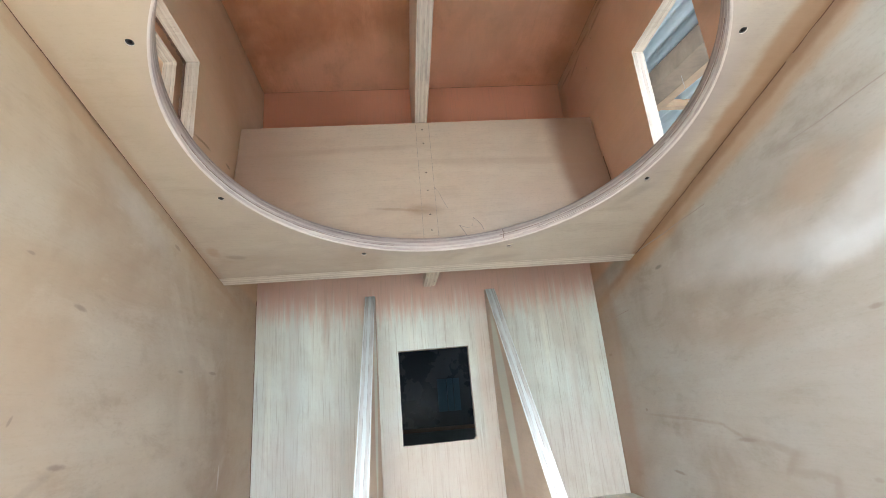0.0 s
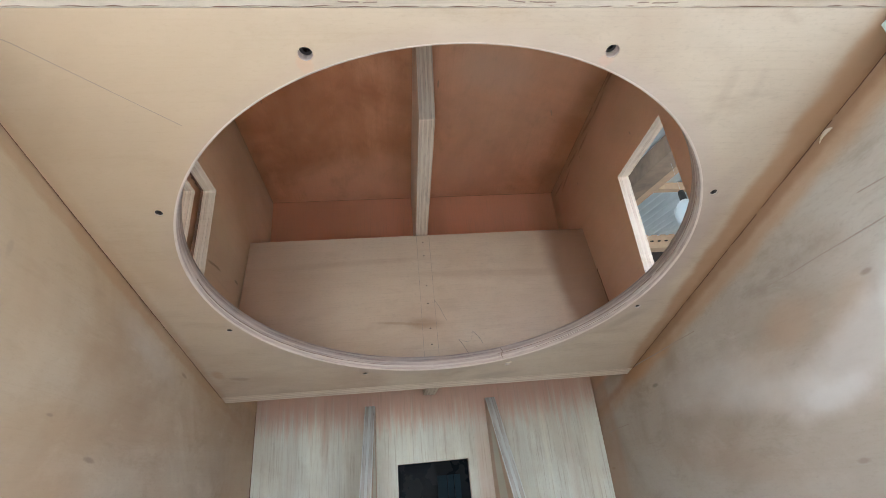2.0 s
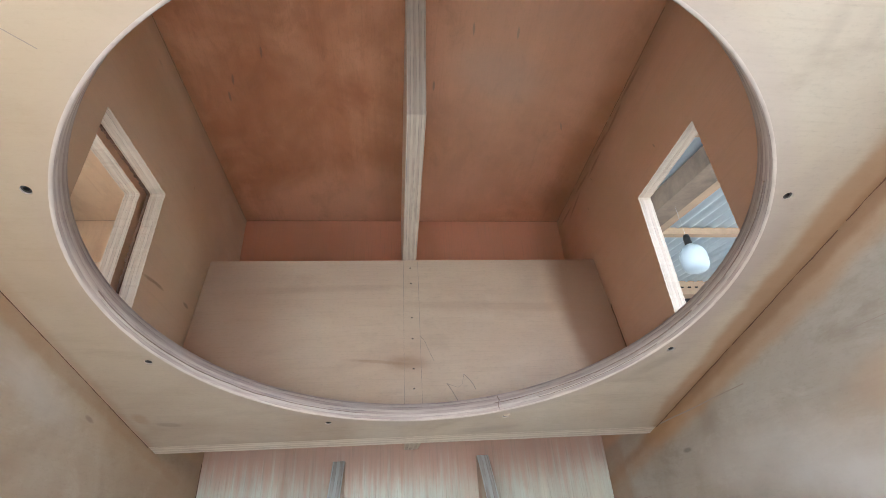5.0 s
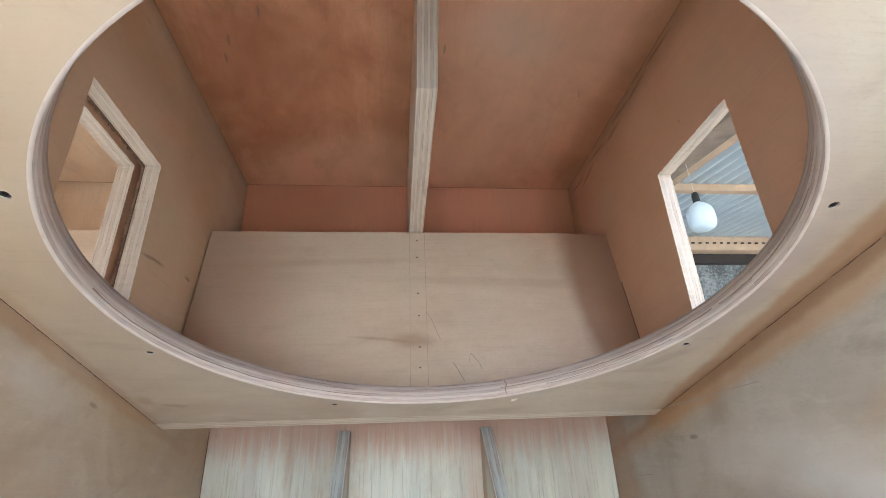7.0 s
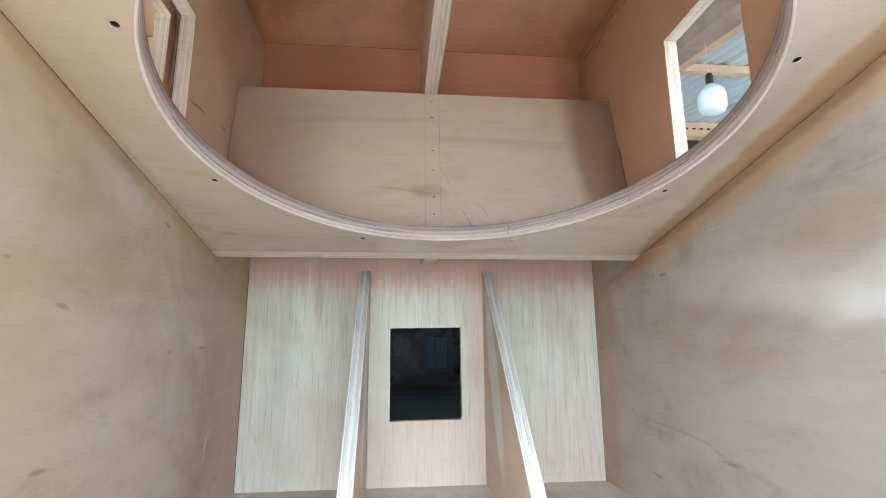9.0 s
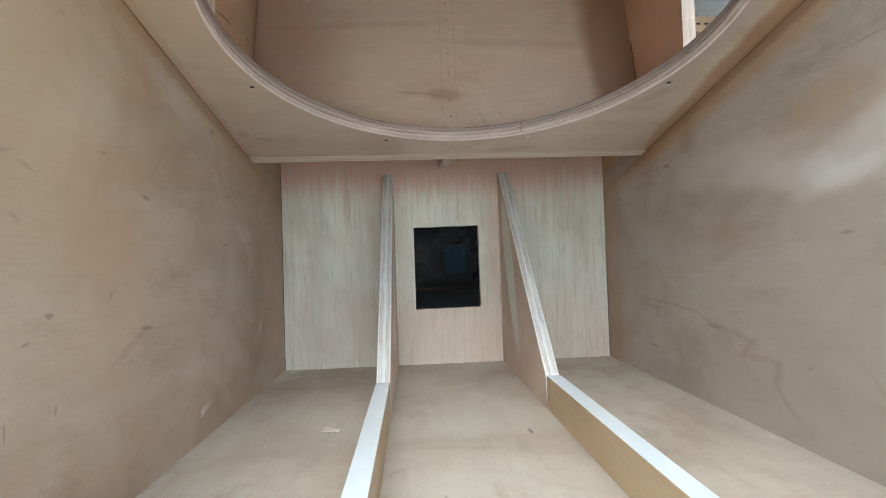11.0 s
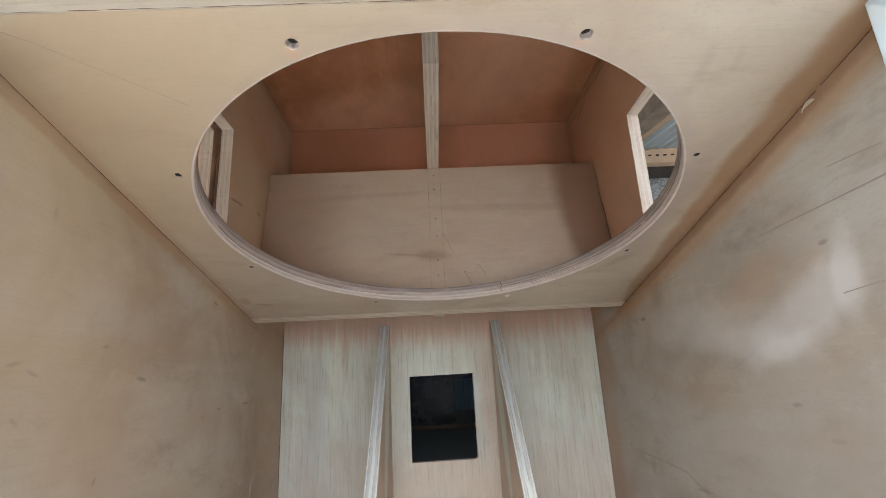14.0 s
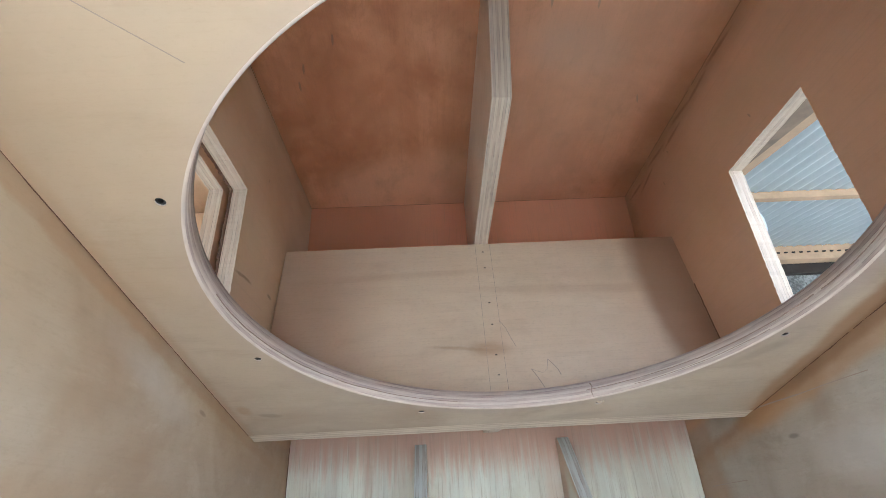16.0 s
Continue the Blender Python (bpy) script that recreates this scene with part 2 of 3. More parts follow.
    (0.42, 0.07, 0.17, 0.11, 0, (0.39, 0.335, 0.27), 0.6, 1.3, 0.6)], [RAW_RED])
left_ply = plywood("left_wall_plywood", (0.58, 0.51, 0.405), (0.505, 0.405, 0.29), "u", 0.08, 0.9, 0.75, 0.6, 0.44, [
    # Back corner browner: bare wood plus corner shade in the colour.
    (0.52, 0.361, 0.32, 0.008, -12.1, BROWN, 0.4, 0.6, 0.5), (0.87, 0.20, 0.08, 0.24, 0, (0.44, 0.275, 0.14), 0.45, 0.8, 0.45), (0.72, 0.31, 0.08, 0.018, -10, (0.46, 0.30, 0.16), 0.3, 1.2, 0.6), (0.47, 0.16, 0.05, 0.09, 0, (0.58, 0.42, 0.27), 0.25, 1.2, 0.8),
    (0.615, 0.047, 0.012, 0.003, 10, FILLER, 0.45, 1.2, 0.9), (0.606, 0.043, 0.005, 0.003, 40, FILLER, 0.6, 0.9, 0.9), (0.783, 0.098, 0.002, 0.012, -6, FILLER, 0.45, 0.9, 0.9),
    *streaks([(0.5135, 0.234, 0.0075, -6), (0.75, 0.207, 0.011, 0), (0.512, 0.1355, 0.009, -4), (0.413, 0.155, 0.004, -4), (0.643, 0.319, 0.007, -10)]),
    (0.3825, 0.101, 0.0008, 0.005, 0, SMUDGE, 0.45, 0.8, 0.5), (0.49, 0.125, 0.025, 0.003, 25, SMUDGE, 0.22, 1.2, 0.7), (0.383, 0.241, 0.006, 0.0013, 15, SMUDGE, 0.3, 1.0, 0.7), (0.398, 0.236, 0.005, 0.0012, -20, SMUDGE, 0.3, 1.0, 0.7), (0.39, 0.208, 0.004, 0.0014, -40, SMUDGE, 0.25, 1.0, 0.7), (0.395, 0.338, 0.002, 0.005, 0, SMUDGE, 0.2, 1.0, 0.7),
    *marks([(0.463, 0.257, 0), (0.469, 0.163, 60), (0.417, 0.102, 80), (0.396, 0.142, 10), (0.712, 0.598, 80)]),
    (0.585, 0.322, 0.035, 0.012, -14, (0.68, 0.64, 0.59), 0.3, 1.3, 0.7), (0.54, 0.335, 0.03, 0.012, -14, (0.68, 0.64, 0.59), 0.22, 1.3, 0.7),
    (0.74, 0.60, 0.06, 0.05, 20, (0.50, 0.30, 0.15), 0.4, 1.4, 0.8), (0.58, 0.62, 0.09, 0.03, -5, (0.52, 0.33, 0.17), 0.35, 1.4, 0.8), (0.80, 0.50, 0.04, 0.08, 0, (0.48, 0.29, 0.14), 0.4, 1.4, 0.8), (0.70, 0.50, 0.05, 0.015, -25, (0.66, 0.52, 0.33), 0.4, 1.3, 0.8),
    *vein([(0.664, 0.4550), (0.683, 0.4580), (0.698, 0.4590)], 0.0016, (0.26, 0.15, 0.08), 0.6),
    # Top joint shade and the front's warm bounce are put into the colour.
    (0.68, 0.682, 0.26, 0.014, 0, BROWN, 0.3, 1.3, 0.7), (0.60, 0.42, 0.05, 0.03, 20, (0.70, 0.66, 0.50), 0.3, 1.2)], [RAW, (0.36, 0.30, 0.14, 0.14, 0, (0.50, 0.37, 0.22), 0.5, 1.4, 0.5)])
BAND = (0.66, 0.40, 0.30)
back_ply = plywood("back_plywood", (0.85, 0.90, 0.83), (0.69, 0.69, 0.61), "v", 0.6, 0.9, 0.45, 0.1, 0.5, [
    (0.0, 0.05, 0.085, 0.07, 0, (0.80, 0.56, 0.43), 0.4, 0.9, 0.4), (-0.18, 0.07, 0.10, 0.07, 0, (0.74, 0.58, 0.50), 0.28, 1.1, 0.5), (0.19, 0.06, 0.09, 0.07, 0, (0.74, 0.54, 0.45), 0.3, 1.1, 0.5),
    *[(-0.235 + 0.0335 * i, 0.16 + 0.09 * ((i * 7) % 5) / 4, 0.004 + 0.003 * (i % 3), 0.07 + 0.02 * (i % 4), 0, ((0.92, 0.93, 0.80), (0.60, 0.62, 0.57), (0.88, 0.88, 0.76), (0.66, 0.58, 0.50))[(i * 3) % 4], 0.32, 1.3, 0.7) for i in range(15)],
    (0.076, 0.19, 0.012, 0.12, 0, (0.72, 0.50, 0.40), 0.35, 1.0, 0.5), (-0.20, 0.20, 0.015, 0.1, 0, (0.55, 0.57, 0.53), 0.3, 1.0, 0.5), (-0.155, 0.27, 0.006, 0.04, 0, BROWN, 0.3, 1.0, 0.5),
    # Band and chamber strip: wood tone, with warm bounce and shade painted in.
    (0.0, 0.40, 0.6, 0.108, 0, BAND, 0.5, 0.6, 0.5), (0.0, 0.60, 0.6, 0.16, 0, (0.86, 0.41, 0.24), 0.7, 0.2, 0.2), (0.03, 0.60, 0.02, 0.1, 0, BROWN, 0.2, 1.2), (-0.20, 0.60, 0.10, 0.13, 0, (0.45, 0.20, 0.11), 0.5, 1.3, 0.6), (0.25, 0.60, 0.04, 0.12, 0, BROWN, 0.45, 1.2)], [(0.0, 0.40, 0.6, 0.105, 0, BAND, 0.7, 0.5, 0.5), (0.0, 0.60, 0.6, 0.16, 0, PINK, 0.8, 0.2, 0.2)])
baffle_ply = plywood("baffle_plywood", (0.60, 0.525, 0.43), (0.535, 0.45, 0.355), "u", 0.12, 0.6, 0.6, 0.4, 0.46, [
    # Side bands: brown glue stain plus joint shade put into the colour.
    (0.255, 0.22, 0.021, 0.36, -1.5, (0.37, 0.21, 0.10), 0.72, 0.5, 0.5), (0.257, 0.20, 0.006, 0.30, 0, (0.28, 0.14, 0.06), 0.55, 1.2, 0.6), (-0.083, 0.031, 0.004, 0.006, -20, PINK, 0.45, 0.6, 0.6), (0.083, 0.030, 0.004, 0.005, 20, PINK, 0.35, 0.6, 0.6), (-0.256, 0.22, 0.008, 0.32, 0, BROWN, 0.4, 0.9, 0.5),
    (-0.220, 0.412, 0.010, 0.004, 10, SMUDGE, 0.4, 0.8), (-0.24, 0.40, 0.006, 0.009, 0, BROWN, 0.45, 0.9, 0.6), (CU, CENTRE, RU + 0.0085, RV + 0.0085, 0, (0.50, 0.42, 0.39), 0.4, 0.05, 0.05), (CU + 0.21, CENTRE, 0.012, 0.10, 0, (0.38, 0.31, 0.29), 0.35, 1.2, 0.6),
    (0.166, 0.052, 0.004, 0.018, -2, SMUDGE, 0.16, 1.4, 0.9), (0.186, 0.049, 0.003, 0.010, -8, SMUDGE, 0.12, 1.4, 0.9), (0.14, 0.02, 0.02, 0.006, 20, SMUDGE, 0.1, 1.4, 0.7),
    # The wide left patch is warm bounced light put into the colour.
    (0.07, 0.448, 0.03, 0.006, -8, SMUDGE, 0.22, 1.0), (-0.24, 0.04, 0.22, 0.24, 0, (0.54, 0.40, 0.25), 0.6, 1.5, 0.4), (0.198, 0.33, 0.022, 0.007, -50, SMUDGE, 0.3, 1.2)])
front_ply = plywood("front_panel_plywood", (0.60, 0.525, 0.43), (0.535, 0.45, 0.355), "u", 0.12, 0.6, 0.6, 0.4, 0.46)
inner_ply = plywood("inner_plywood", (0.74, 0.61, 0.47), (0.66, 0.52, 0.39), "u", 0.12, 0.8, 0.30, 0.3, 0.5)
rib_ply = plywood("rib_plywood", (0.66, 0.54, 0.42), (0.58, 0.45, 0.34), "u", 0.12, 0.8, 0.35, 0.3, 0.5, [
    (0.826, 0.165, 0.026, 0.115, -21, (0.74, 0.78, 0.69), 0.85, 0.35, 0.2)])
rail_ply = plywood("rail_plywood", (0.50, 0.385, 0.24), (0.42, 0.31, 0.18), "u", 0.12, 0.8, 0.4, 0.4, 0.5)
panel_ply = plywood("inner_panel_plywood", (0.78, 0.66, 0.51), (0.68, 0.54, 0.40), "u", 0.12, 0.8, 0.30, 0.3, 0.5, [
    # Side ends and foot: brown glue stain plus corner shade put into the colour.
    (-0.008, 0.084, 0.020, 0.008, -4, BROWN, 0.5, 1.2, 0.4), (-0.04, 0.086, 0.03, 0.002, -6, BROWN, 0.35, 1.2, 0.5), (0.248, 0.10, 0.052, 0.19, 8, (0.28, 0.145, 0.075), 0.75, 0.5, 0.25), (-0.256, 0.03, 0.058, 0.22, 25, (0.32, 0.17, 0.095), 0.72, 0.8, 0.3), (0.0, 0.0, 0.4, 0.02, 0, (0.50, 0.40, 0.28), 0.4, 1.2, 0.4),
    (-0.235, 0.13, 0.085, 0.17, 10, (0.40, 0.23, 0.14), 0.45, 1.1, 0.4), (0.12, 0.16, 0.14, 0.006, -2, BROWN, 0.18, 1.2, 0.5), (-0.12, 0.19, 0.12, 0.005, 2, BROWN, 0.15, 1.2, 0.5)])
# Joint edges darkened, back middle brightened: shade and bounced light in the colour.
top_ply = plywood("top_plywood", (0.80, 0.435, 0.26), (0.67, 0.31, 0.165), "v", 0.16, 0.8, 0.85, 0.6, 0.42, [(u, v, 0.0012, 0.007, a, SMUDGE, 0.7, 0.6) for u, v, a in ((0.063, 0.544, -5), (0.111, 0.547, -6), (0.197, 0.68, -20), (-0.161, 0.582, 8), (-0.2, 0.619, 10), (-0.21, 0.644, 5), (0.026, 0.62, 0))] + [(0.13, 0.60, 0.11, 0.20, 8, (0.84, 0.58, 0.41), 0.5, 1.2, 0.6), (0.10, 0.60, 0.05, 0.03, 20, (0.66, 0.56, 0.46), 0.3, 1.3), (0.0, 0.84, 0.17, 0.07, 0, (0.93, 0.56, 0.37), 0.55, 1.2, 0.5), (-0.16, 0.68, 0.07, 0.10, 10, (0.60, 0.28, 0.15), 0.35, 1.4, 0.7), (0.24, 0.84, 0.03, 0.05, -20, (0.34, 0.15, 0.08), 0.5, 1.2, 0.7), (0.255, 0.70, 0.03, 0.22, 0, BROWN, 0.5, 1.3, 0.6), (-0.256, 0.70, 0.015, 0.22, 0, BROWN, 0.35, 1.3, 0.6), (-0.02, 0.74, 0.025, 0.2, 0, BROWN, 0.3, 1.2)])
floor_ply = plywood("floor_plywood", (0.55, 0.525, 0.445), (0.48, 0.44, 0.36), "v", 0.12, 0.7, 0.7, 0.8, 0.5, marks([(-0.037, 0.465, 70), (0.16, 0.615, 100), (0.02, 0.66, 60), (0.236, 0.566, 70), (-0.045, 0.77, 80)]))
edge_ply = ply_edge("plywood_edge", (0.74, 0.66, 0.56), (0.60, 0.50, 0.42), 7, 0.018)
window_edge = ply_edge("window_edge", (0.74, 0.65, 0.54), (0.66, 0.55, 0.44), 5)
rim_edge = ply_edge("rim_edge", (0.71, 0.63, 0.57), (0.53, 0.43, 0.39), 7, 0.0168)
# Rail, batten and rib edges: bluish sheen of the sky put into the colour.
sky_sheen_edge = plain("sky_sheen_rail_edge", (0.68, 0.77, 0.81), 0.4, 0, 0.05, 25, 0.0)
rib_edge = ply_edge("sky_sheen_rib_edge", (0.69, 0.74, 0.73), (0.52, 0.51, 0.48), 4, 0.015, 0.42)
pencil = plain("pencil_graphite", (0.38, 0.31, 0.26), 0.5)
dark_metal = plain("dark_steel", (0.06, 0.052, 0.048), 0.6, 0.35)
staple_metal = plain("zinc_staple", (0.45, 0.44, 0.43), 0.35, 0.7)
chip_wood = plain("pale_wood_chip", (0.70, 0.62, 0.50), 0.8)
seam_dark = plain("dark_open_joint", (0.17, 0.095, 0.06), 0.85, 0, 0.5, 60)
front_edge = plywood("front_panel_edge", (0.66, 0.60, 0.50), (0.56, 0.49, 0.40), "u", 0.35, 0.9, 0.5, 0.3, 0.6)
crack_mat = plain("open_veneer_crack", (0.33, 0.25, 0.21), 0.8)
glue_mat = plain("dried_brown_glue", (0.30, 0.16, 0.07), 0.35, 0, 0.4, 60)
black_paint = plain("black_gloss_paint", (0.014, 0.028, 0.045), 0.28, 0, 0.12, 12, 0.02)
grey_green = plain("grey_green_floor", (0.17, 0.19, 0.18), 0.6, 0, 0.5, 12)
blue_plate = plain("painted_blue_sheen", (0.035, 0.095, 0.145), 0.4, 0, 0.25, 9)
ledge_wood = plain("dark_ledge_wood", (0.22, 0.15, 0.11), 0.6)
roof_metal = plain("galvanised_sheet", (0.64, 0.71, 0.75), 0.5, 0.25, 0.10, 3, 0.03)
timber = plain("sawn_timber", (0.50, 0.36, 0.24), 0.75, 0, 0.3, 14)
# Near black, for the shade in the wall plate's gap and notches.
gap_shade = plain("gap_shade", (0.035, 0.028, 0.024), 0.9, 0, 0.4, 14)
old_timber = plain("weathered_timber", (0.25, 0.19, 0.14), 0.8, 0, 0.9, 7)
bulb_glass = plain("opal_plastic", (0.62, 0.72, 0.78), 0.3, 0, 0.02, 5)
black_plastic = plain("black_plastic", (0.02, 0.02, 0.02), 0.4)


def concrete(name, colour, scale):
    n = Nodes(name)
    at = n.place((1, 1, 1), "Object", False)
    a, b = n.noise(at, scale, 6.0, 0.65), n.noise(at, scale * 9, 5.0, 0.7)
    f = n.math("ADD", n.math("MULTIPLY", a, 0.5), n.math("MULTIPLY", b, 0.5))
    c = n.mix(n.ramp(f, 0.41, 0.60), tuple(x * 0.45 for x in colour), tuple(x * 1.5 for x in colour))
    return n.finish(c, 0.9, b, 0.6, 0.01)


ground_mat = concrete("bare_concrete_ground", (0.46, 0.44, 0.40), 3.0)
block_mat = concrete("grey_rendered_blocks", (0.20, 0.21, 0.21), 5.0)


# ---- building help ----
BASE = Vector((0, 0.6, 0))


def thing(name, at, label, category, group="", kind=""):
    ob = new(name)
    ob.location = at
    ob.empty_display_size = 0.05
    return tagged(ob, label, category, group, kind)


def part(name, bm, materials, parent=None, label="", bevel=0.0):
    """Links a bmesh, given in place, as one mesh object under its thing or part."""
    me = bpy.data.meshes.new(name)
    off, up = Vector(), parent
    while up is not None:
        off += up.location
        up = up.parent
    bmesh.ops.translate(bm, verts=bm.verts, vec=-off)
    bm.normal_update()
    bm.to_mesh(me)
    bm.free()
    for m in materials if isinstance(materials, (list, tuple)) else [materials]:
        me.materials.append(m)
    ob = new(name, me)
    ob.parent = parent
    if bevel:
        mod = ob.modifiers.new("edge", "BEVEL")
        mod.width, mod.segments, mod.limit_method, mod.angle_limit = bevel, 2, "ANGLE", radians(50)
    return tagged(ob, label)


def rect(u0, v0, u1, v1):
    return [(u0, v0), (u1, v0), (u1, v1), (u0, v1)]


def ring(cu, cv, r, count):
    return [(cu + r * math.cos(2 * math.pi * i / count), cv + r * math.sin(2 * math.pi * i / count)) for i in range(count)]


def board(outer, holes, thick, origin, uway, vway, wway, smooth=(), ease=0.0):
    """A board cut from a sheet: outline and holes in its own plane, its faces in material 0 and its cut edges in material 1.
    The loops named in smooth are round holes; ease rounds their lower rim."""
    o, uw, vw, ww = Vector(origin), Vector(uway), Vector(vway), Vector(wway)
    bm = bmesh.new()
    uv = bm.loops.layers.uv.new("UVMap")
    loops = []
    for k, pts in enumerate([outer, *holes]):
        vs = [bm.verts.new((u, v, 0)) for u, v in pts]
        for a, b in zip(vs, vs[1:] + vs[:1]):
            bm.edges.new((a, b))
        loops.append((vs, pts))
    bmesh.ops.triangle_fill(bm, use_beauty=True, edges=bm.edges[:])
    bm.verts.index_update()
    flat = [[v.index for v in f.verts] for f in bm.faces]
    co = [v.co.copy() for v in bm.verts]
    rings = [[v.index for v in vs] for vs, _ in loops]
    bm.free()
    bm = bmesh.new()
    uv = bm.loops.layers.uv.new("UVMap")
    wide = {}
    for k in smooth:
        mid = sum((co[i] for i in rings[k]), Vector()) / len(rings[k])
        for i in rings[k]:
            wide[i] = (co[i] - mid).normalized()

    def at(i, w, out=0.0):
        c = co[i] + out * wide.get(i, Vector())
        return o + c.x * uw + c.y * vw + w * ww

    low = [bm.verts.new(at(i, 0, ease)) for i in range(len(co))]
    high = [bm.verts.new(o + c.x * uw + c.y * vw + thick * ww) for c in co]
    for tri in flat:
        for vs in (low, high):
            f = bm.faces.new([vs[i] for i in tri])
            for lp, i in zip(f.loops, tri):
                lp[uv].uv = (co[i].x, co[i].y)
    for k, idx in enumerate(rings):
        steps = [(low, 0.0)]
        if ease and k in smooth:
            for q in (30, 60, 90):
                w, out = ease * (1 - math.cos(radians(q))), ease * (1 - math.sin(radians(q)))
                steps.append(({i: bm.verts.new(at(i, w, out)) for i in idx}, w))
        steps.append((high, thick))
        for (row0, w0), (row1, w1) in zip(steps, steps[1:]):
            run = 0.0
            for a, b in zip(idx, idx[1:] + idx[:1]):
                d = (co[b] - co[a]).length
                f = bm.faces.new((row0[a], row0[b], row1[b], row1[a]))
                f.material_index = 1
                f.smooth = k in smooth
                for lp, st in zip(f.loops, ((run, w0), (run + d, w0), (run + d, w1), (run, w1))):
                    lp[uv].uv = st
                run += d
    bmesh.ops.recalc_face_normals(bm, faces=bm.faces[:])
    return bm


def box(x0, y0, z0, x1, y1, z1):
    bm = bmesh.new()
    bmesh.ops.create_cube(bm, size=1.0, matrix=Matrix.LocRotScale(((x0 + x1) / 2, (y0 + y1) / 2, (z0 + z1) / 2), None, (x1 - x0, y1 - y0, z1 - z0)))
    return bm


def tube(points, r, sides=5):
    """A thin round line through points."""
    bm = bmesh.new()
    pts = [Vector(p) for p in points]
    rows = []
    for i, p in enumerate(pts):
        d = (pts[min(i + 1, len(pts) - 1)] - pts[max(i - 1, 0)]).normalized()
        a = d.orthogonal().normalized()
        b = d.cross(a)
        rows.append([bm.verts.new(p + r * (math.cos(2 * math.pi * k / sides) * a + math.sin(2 * math.pi * k / sides) * b)) for k in range(sides)])
    for r0, r1 in zip(rows, rows[1:]):
        for k in range(sides):
            bm.faces.new((r0[k], r0[(k + 1) % sides], r1[(k + 1) % sides], r1[k]))
    bm.faces.new(rows[0]), bm.faces.new(rows[-1])
    bmesh.ops.recalc_face_normals(bm, faces=bm.faces[:])
    return bm


def lathe(profile, at, sides=28):
    """A turned shape from (radius, height) pairs."""
    bm = bmesh.new()
    rows = [[bm.verts.new((at[0] + r * math.cos(2 * math.pi * k / sides), at[1] + r * math.sin(2 * math.pi * k / sides), at[2] + h)) for k in range(sides)] for r, h in profile]
    for r0, r1 in zip(rows, rows[1:]):
        for k in range(sides):
            bm.faces.new((r0[k], r0[(k + 1) % sides], r1[(k + 1) % sides], r1[k])).smooth = True
    bm.faces.new(rows[0]), bm.faces.new(rows[-1])
    bmesh.ops.recalc_face_normals(bm, faces=bm.faces[:])
    return bm


# ---- the setting ----
part_ground = part("ground", box(-60, -60, -0.3, 60, 60, 0), ground_mat)
tagged(part_ground, "bare grey concrete ground under the cabinets", "ground", kind="structure")

# shed: block wall, wall plate, purlins, rafters and corrugated roof that falls to the back
SLOPE = -0.17
EAVE_Y, EAVE_Z = 4.2, 2.22


def roof_z(y):
    return EAVE_Z + SLOPE * (EAVE_Y - y)


tagged(part("wall_back", box(-3.5, 4.25, 0, 7.0, 4.45, 2.02), block_mat), "rough grey rendered block wall of the shed", "wall", kind="structure")


def corrugated(x0, x1, y0, y1, pitch=0.088, depth=0.021):
    bm = bmesh.new()
    count = int((x1 - x0) / pitch * 6)
    rows = []
    for i in range(count + 1):
        x = x0 + (x1 - x0) * i / count
        h = depth * math.sin(2 * math.pi * x / pitch)
        rows.append([bm.verts.new((x, y, roof_z(y) + h + dz)) for dz in (0.0, 0.001) for y in (y0, y1)])
    for a, b in zip(rows, rows[1:]):
        bm.faces.new((a[0], a[1], b[1], b[0])).smooth = True
        bm.faces.new((a[2], b[2], b[3], a[3])).smooth = True
    return bm


tagged(part("roof", corrugated(-3.5, 4.8, 1.35, 4.6), roof_metal), "corrugated galvanised metal roof sheets over timber", "roof", kind="structure")


def sloped(x0, x1, y0, y1, drop, high):
    bm = box(x0, y0, 0, x1, y1, high)
    for v in bm.verts:
        v.co.z += roof_z(v.co.y) - drop - high
    return bm


for y in (2.92, 1.75):
    tagged(part("purlin", sloped(-3.5, 4.8, y - 0.03, y + 0.03, 0.012, 0.055), timber, None, "", 0.002), "pale sawn timber purlin under the metal roof", "beam", "roof purlins", "structure")
for x in (-2.6, 0.0, 1.63, 4.6):
    tagged(part("rafter", sloped(x - 0.032, x + 0.032, 1.4, 4.1, 0.068, 0.08), timber, None, "", 0.003), "pale sawn timber rafter carrying the purlins", "beam", "roof rafters", "structure")
tagged(part("rafter", sloped(1.42, 1.56, 1.4, 4.1, 0.068, 0.11), old_timber, None, "", 0.004), "old dark stained timber rafter beside a newer one", "beam", "roof rafters", "structure")
tagged(part("wall_plate", box(-3.5, 4.12, 2.06, 7.0, 4.24, 2.20), timber, None, "", 0.003), "sawn timber wall plate on the block wall", "beam", kind="structure")
tagged(part("wall_plate", box(-3.5, 4.2, 1.96, 7.0, 4.3, 2.055), gap_shade, None, "", 0.003), "dark strip for the shaded gap under the pale wall plate", "beam", kind="structure")
teeth = bmesh.new()
for i in range(110):
    x = -1.0 + i * 0.07
    bmesh.ops.create_cube(teeth, size=1.0, matrix=Matrix.LocRotScale((x, 4.113, 2.128), None, (0.026, 0.012, 0.010)))
tagged(part("sheet_edge", teeth, gap_shade), "row of dark blocks for shaded notches along the wall plate", "trim", kind="structure")
for x in (-3.2, -1.0, 1.2, 3.1, 3.9, 6.6):
    tagged(part("plate_block", box(x - 0.05, 4.26, 2.02, x + 0.05, 4.36, 2.2), timber), "short timber block that carries the wall plate", "block", "plate blocks", "structure")
for x in (-3.4, 4.7):
    tagged(part("post", box(x - 0.06, 1.42, 0, x + 0.06, 1.54, roof_z(1.48) - 0.07), timber, None, "", 0.004), "sawn timber post carrying the roof", "post", "shed posts", "structure")
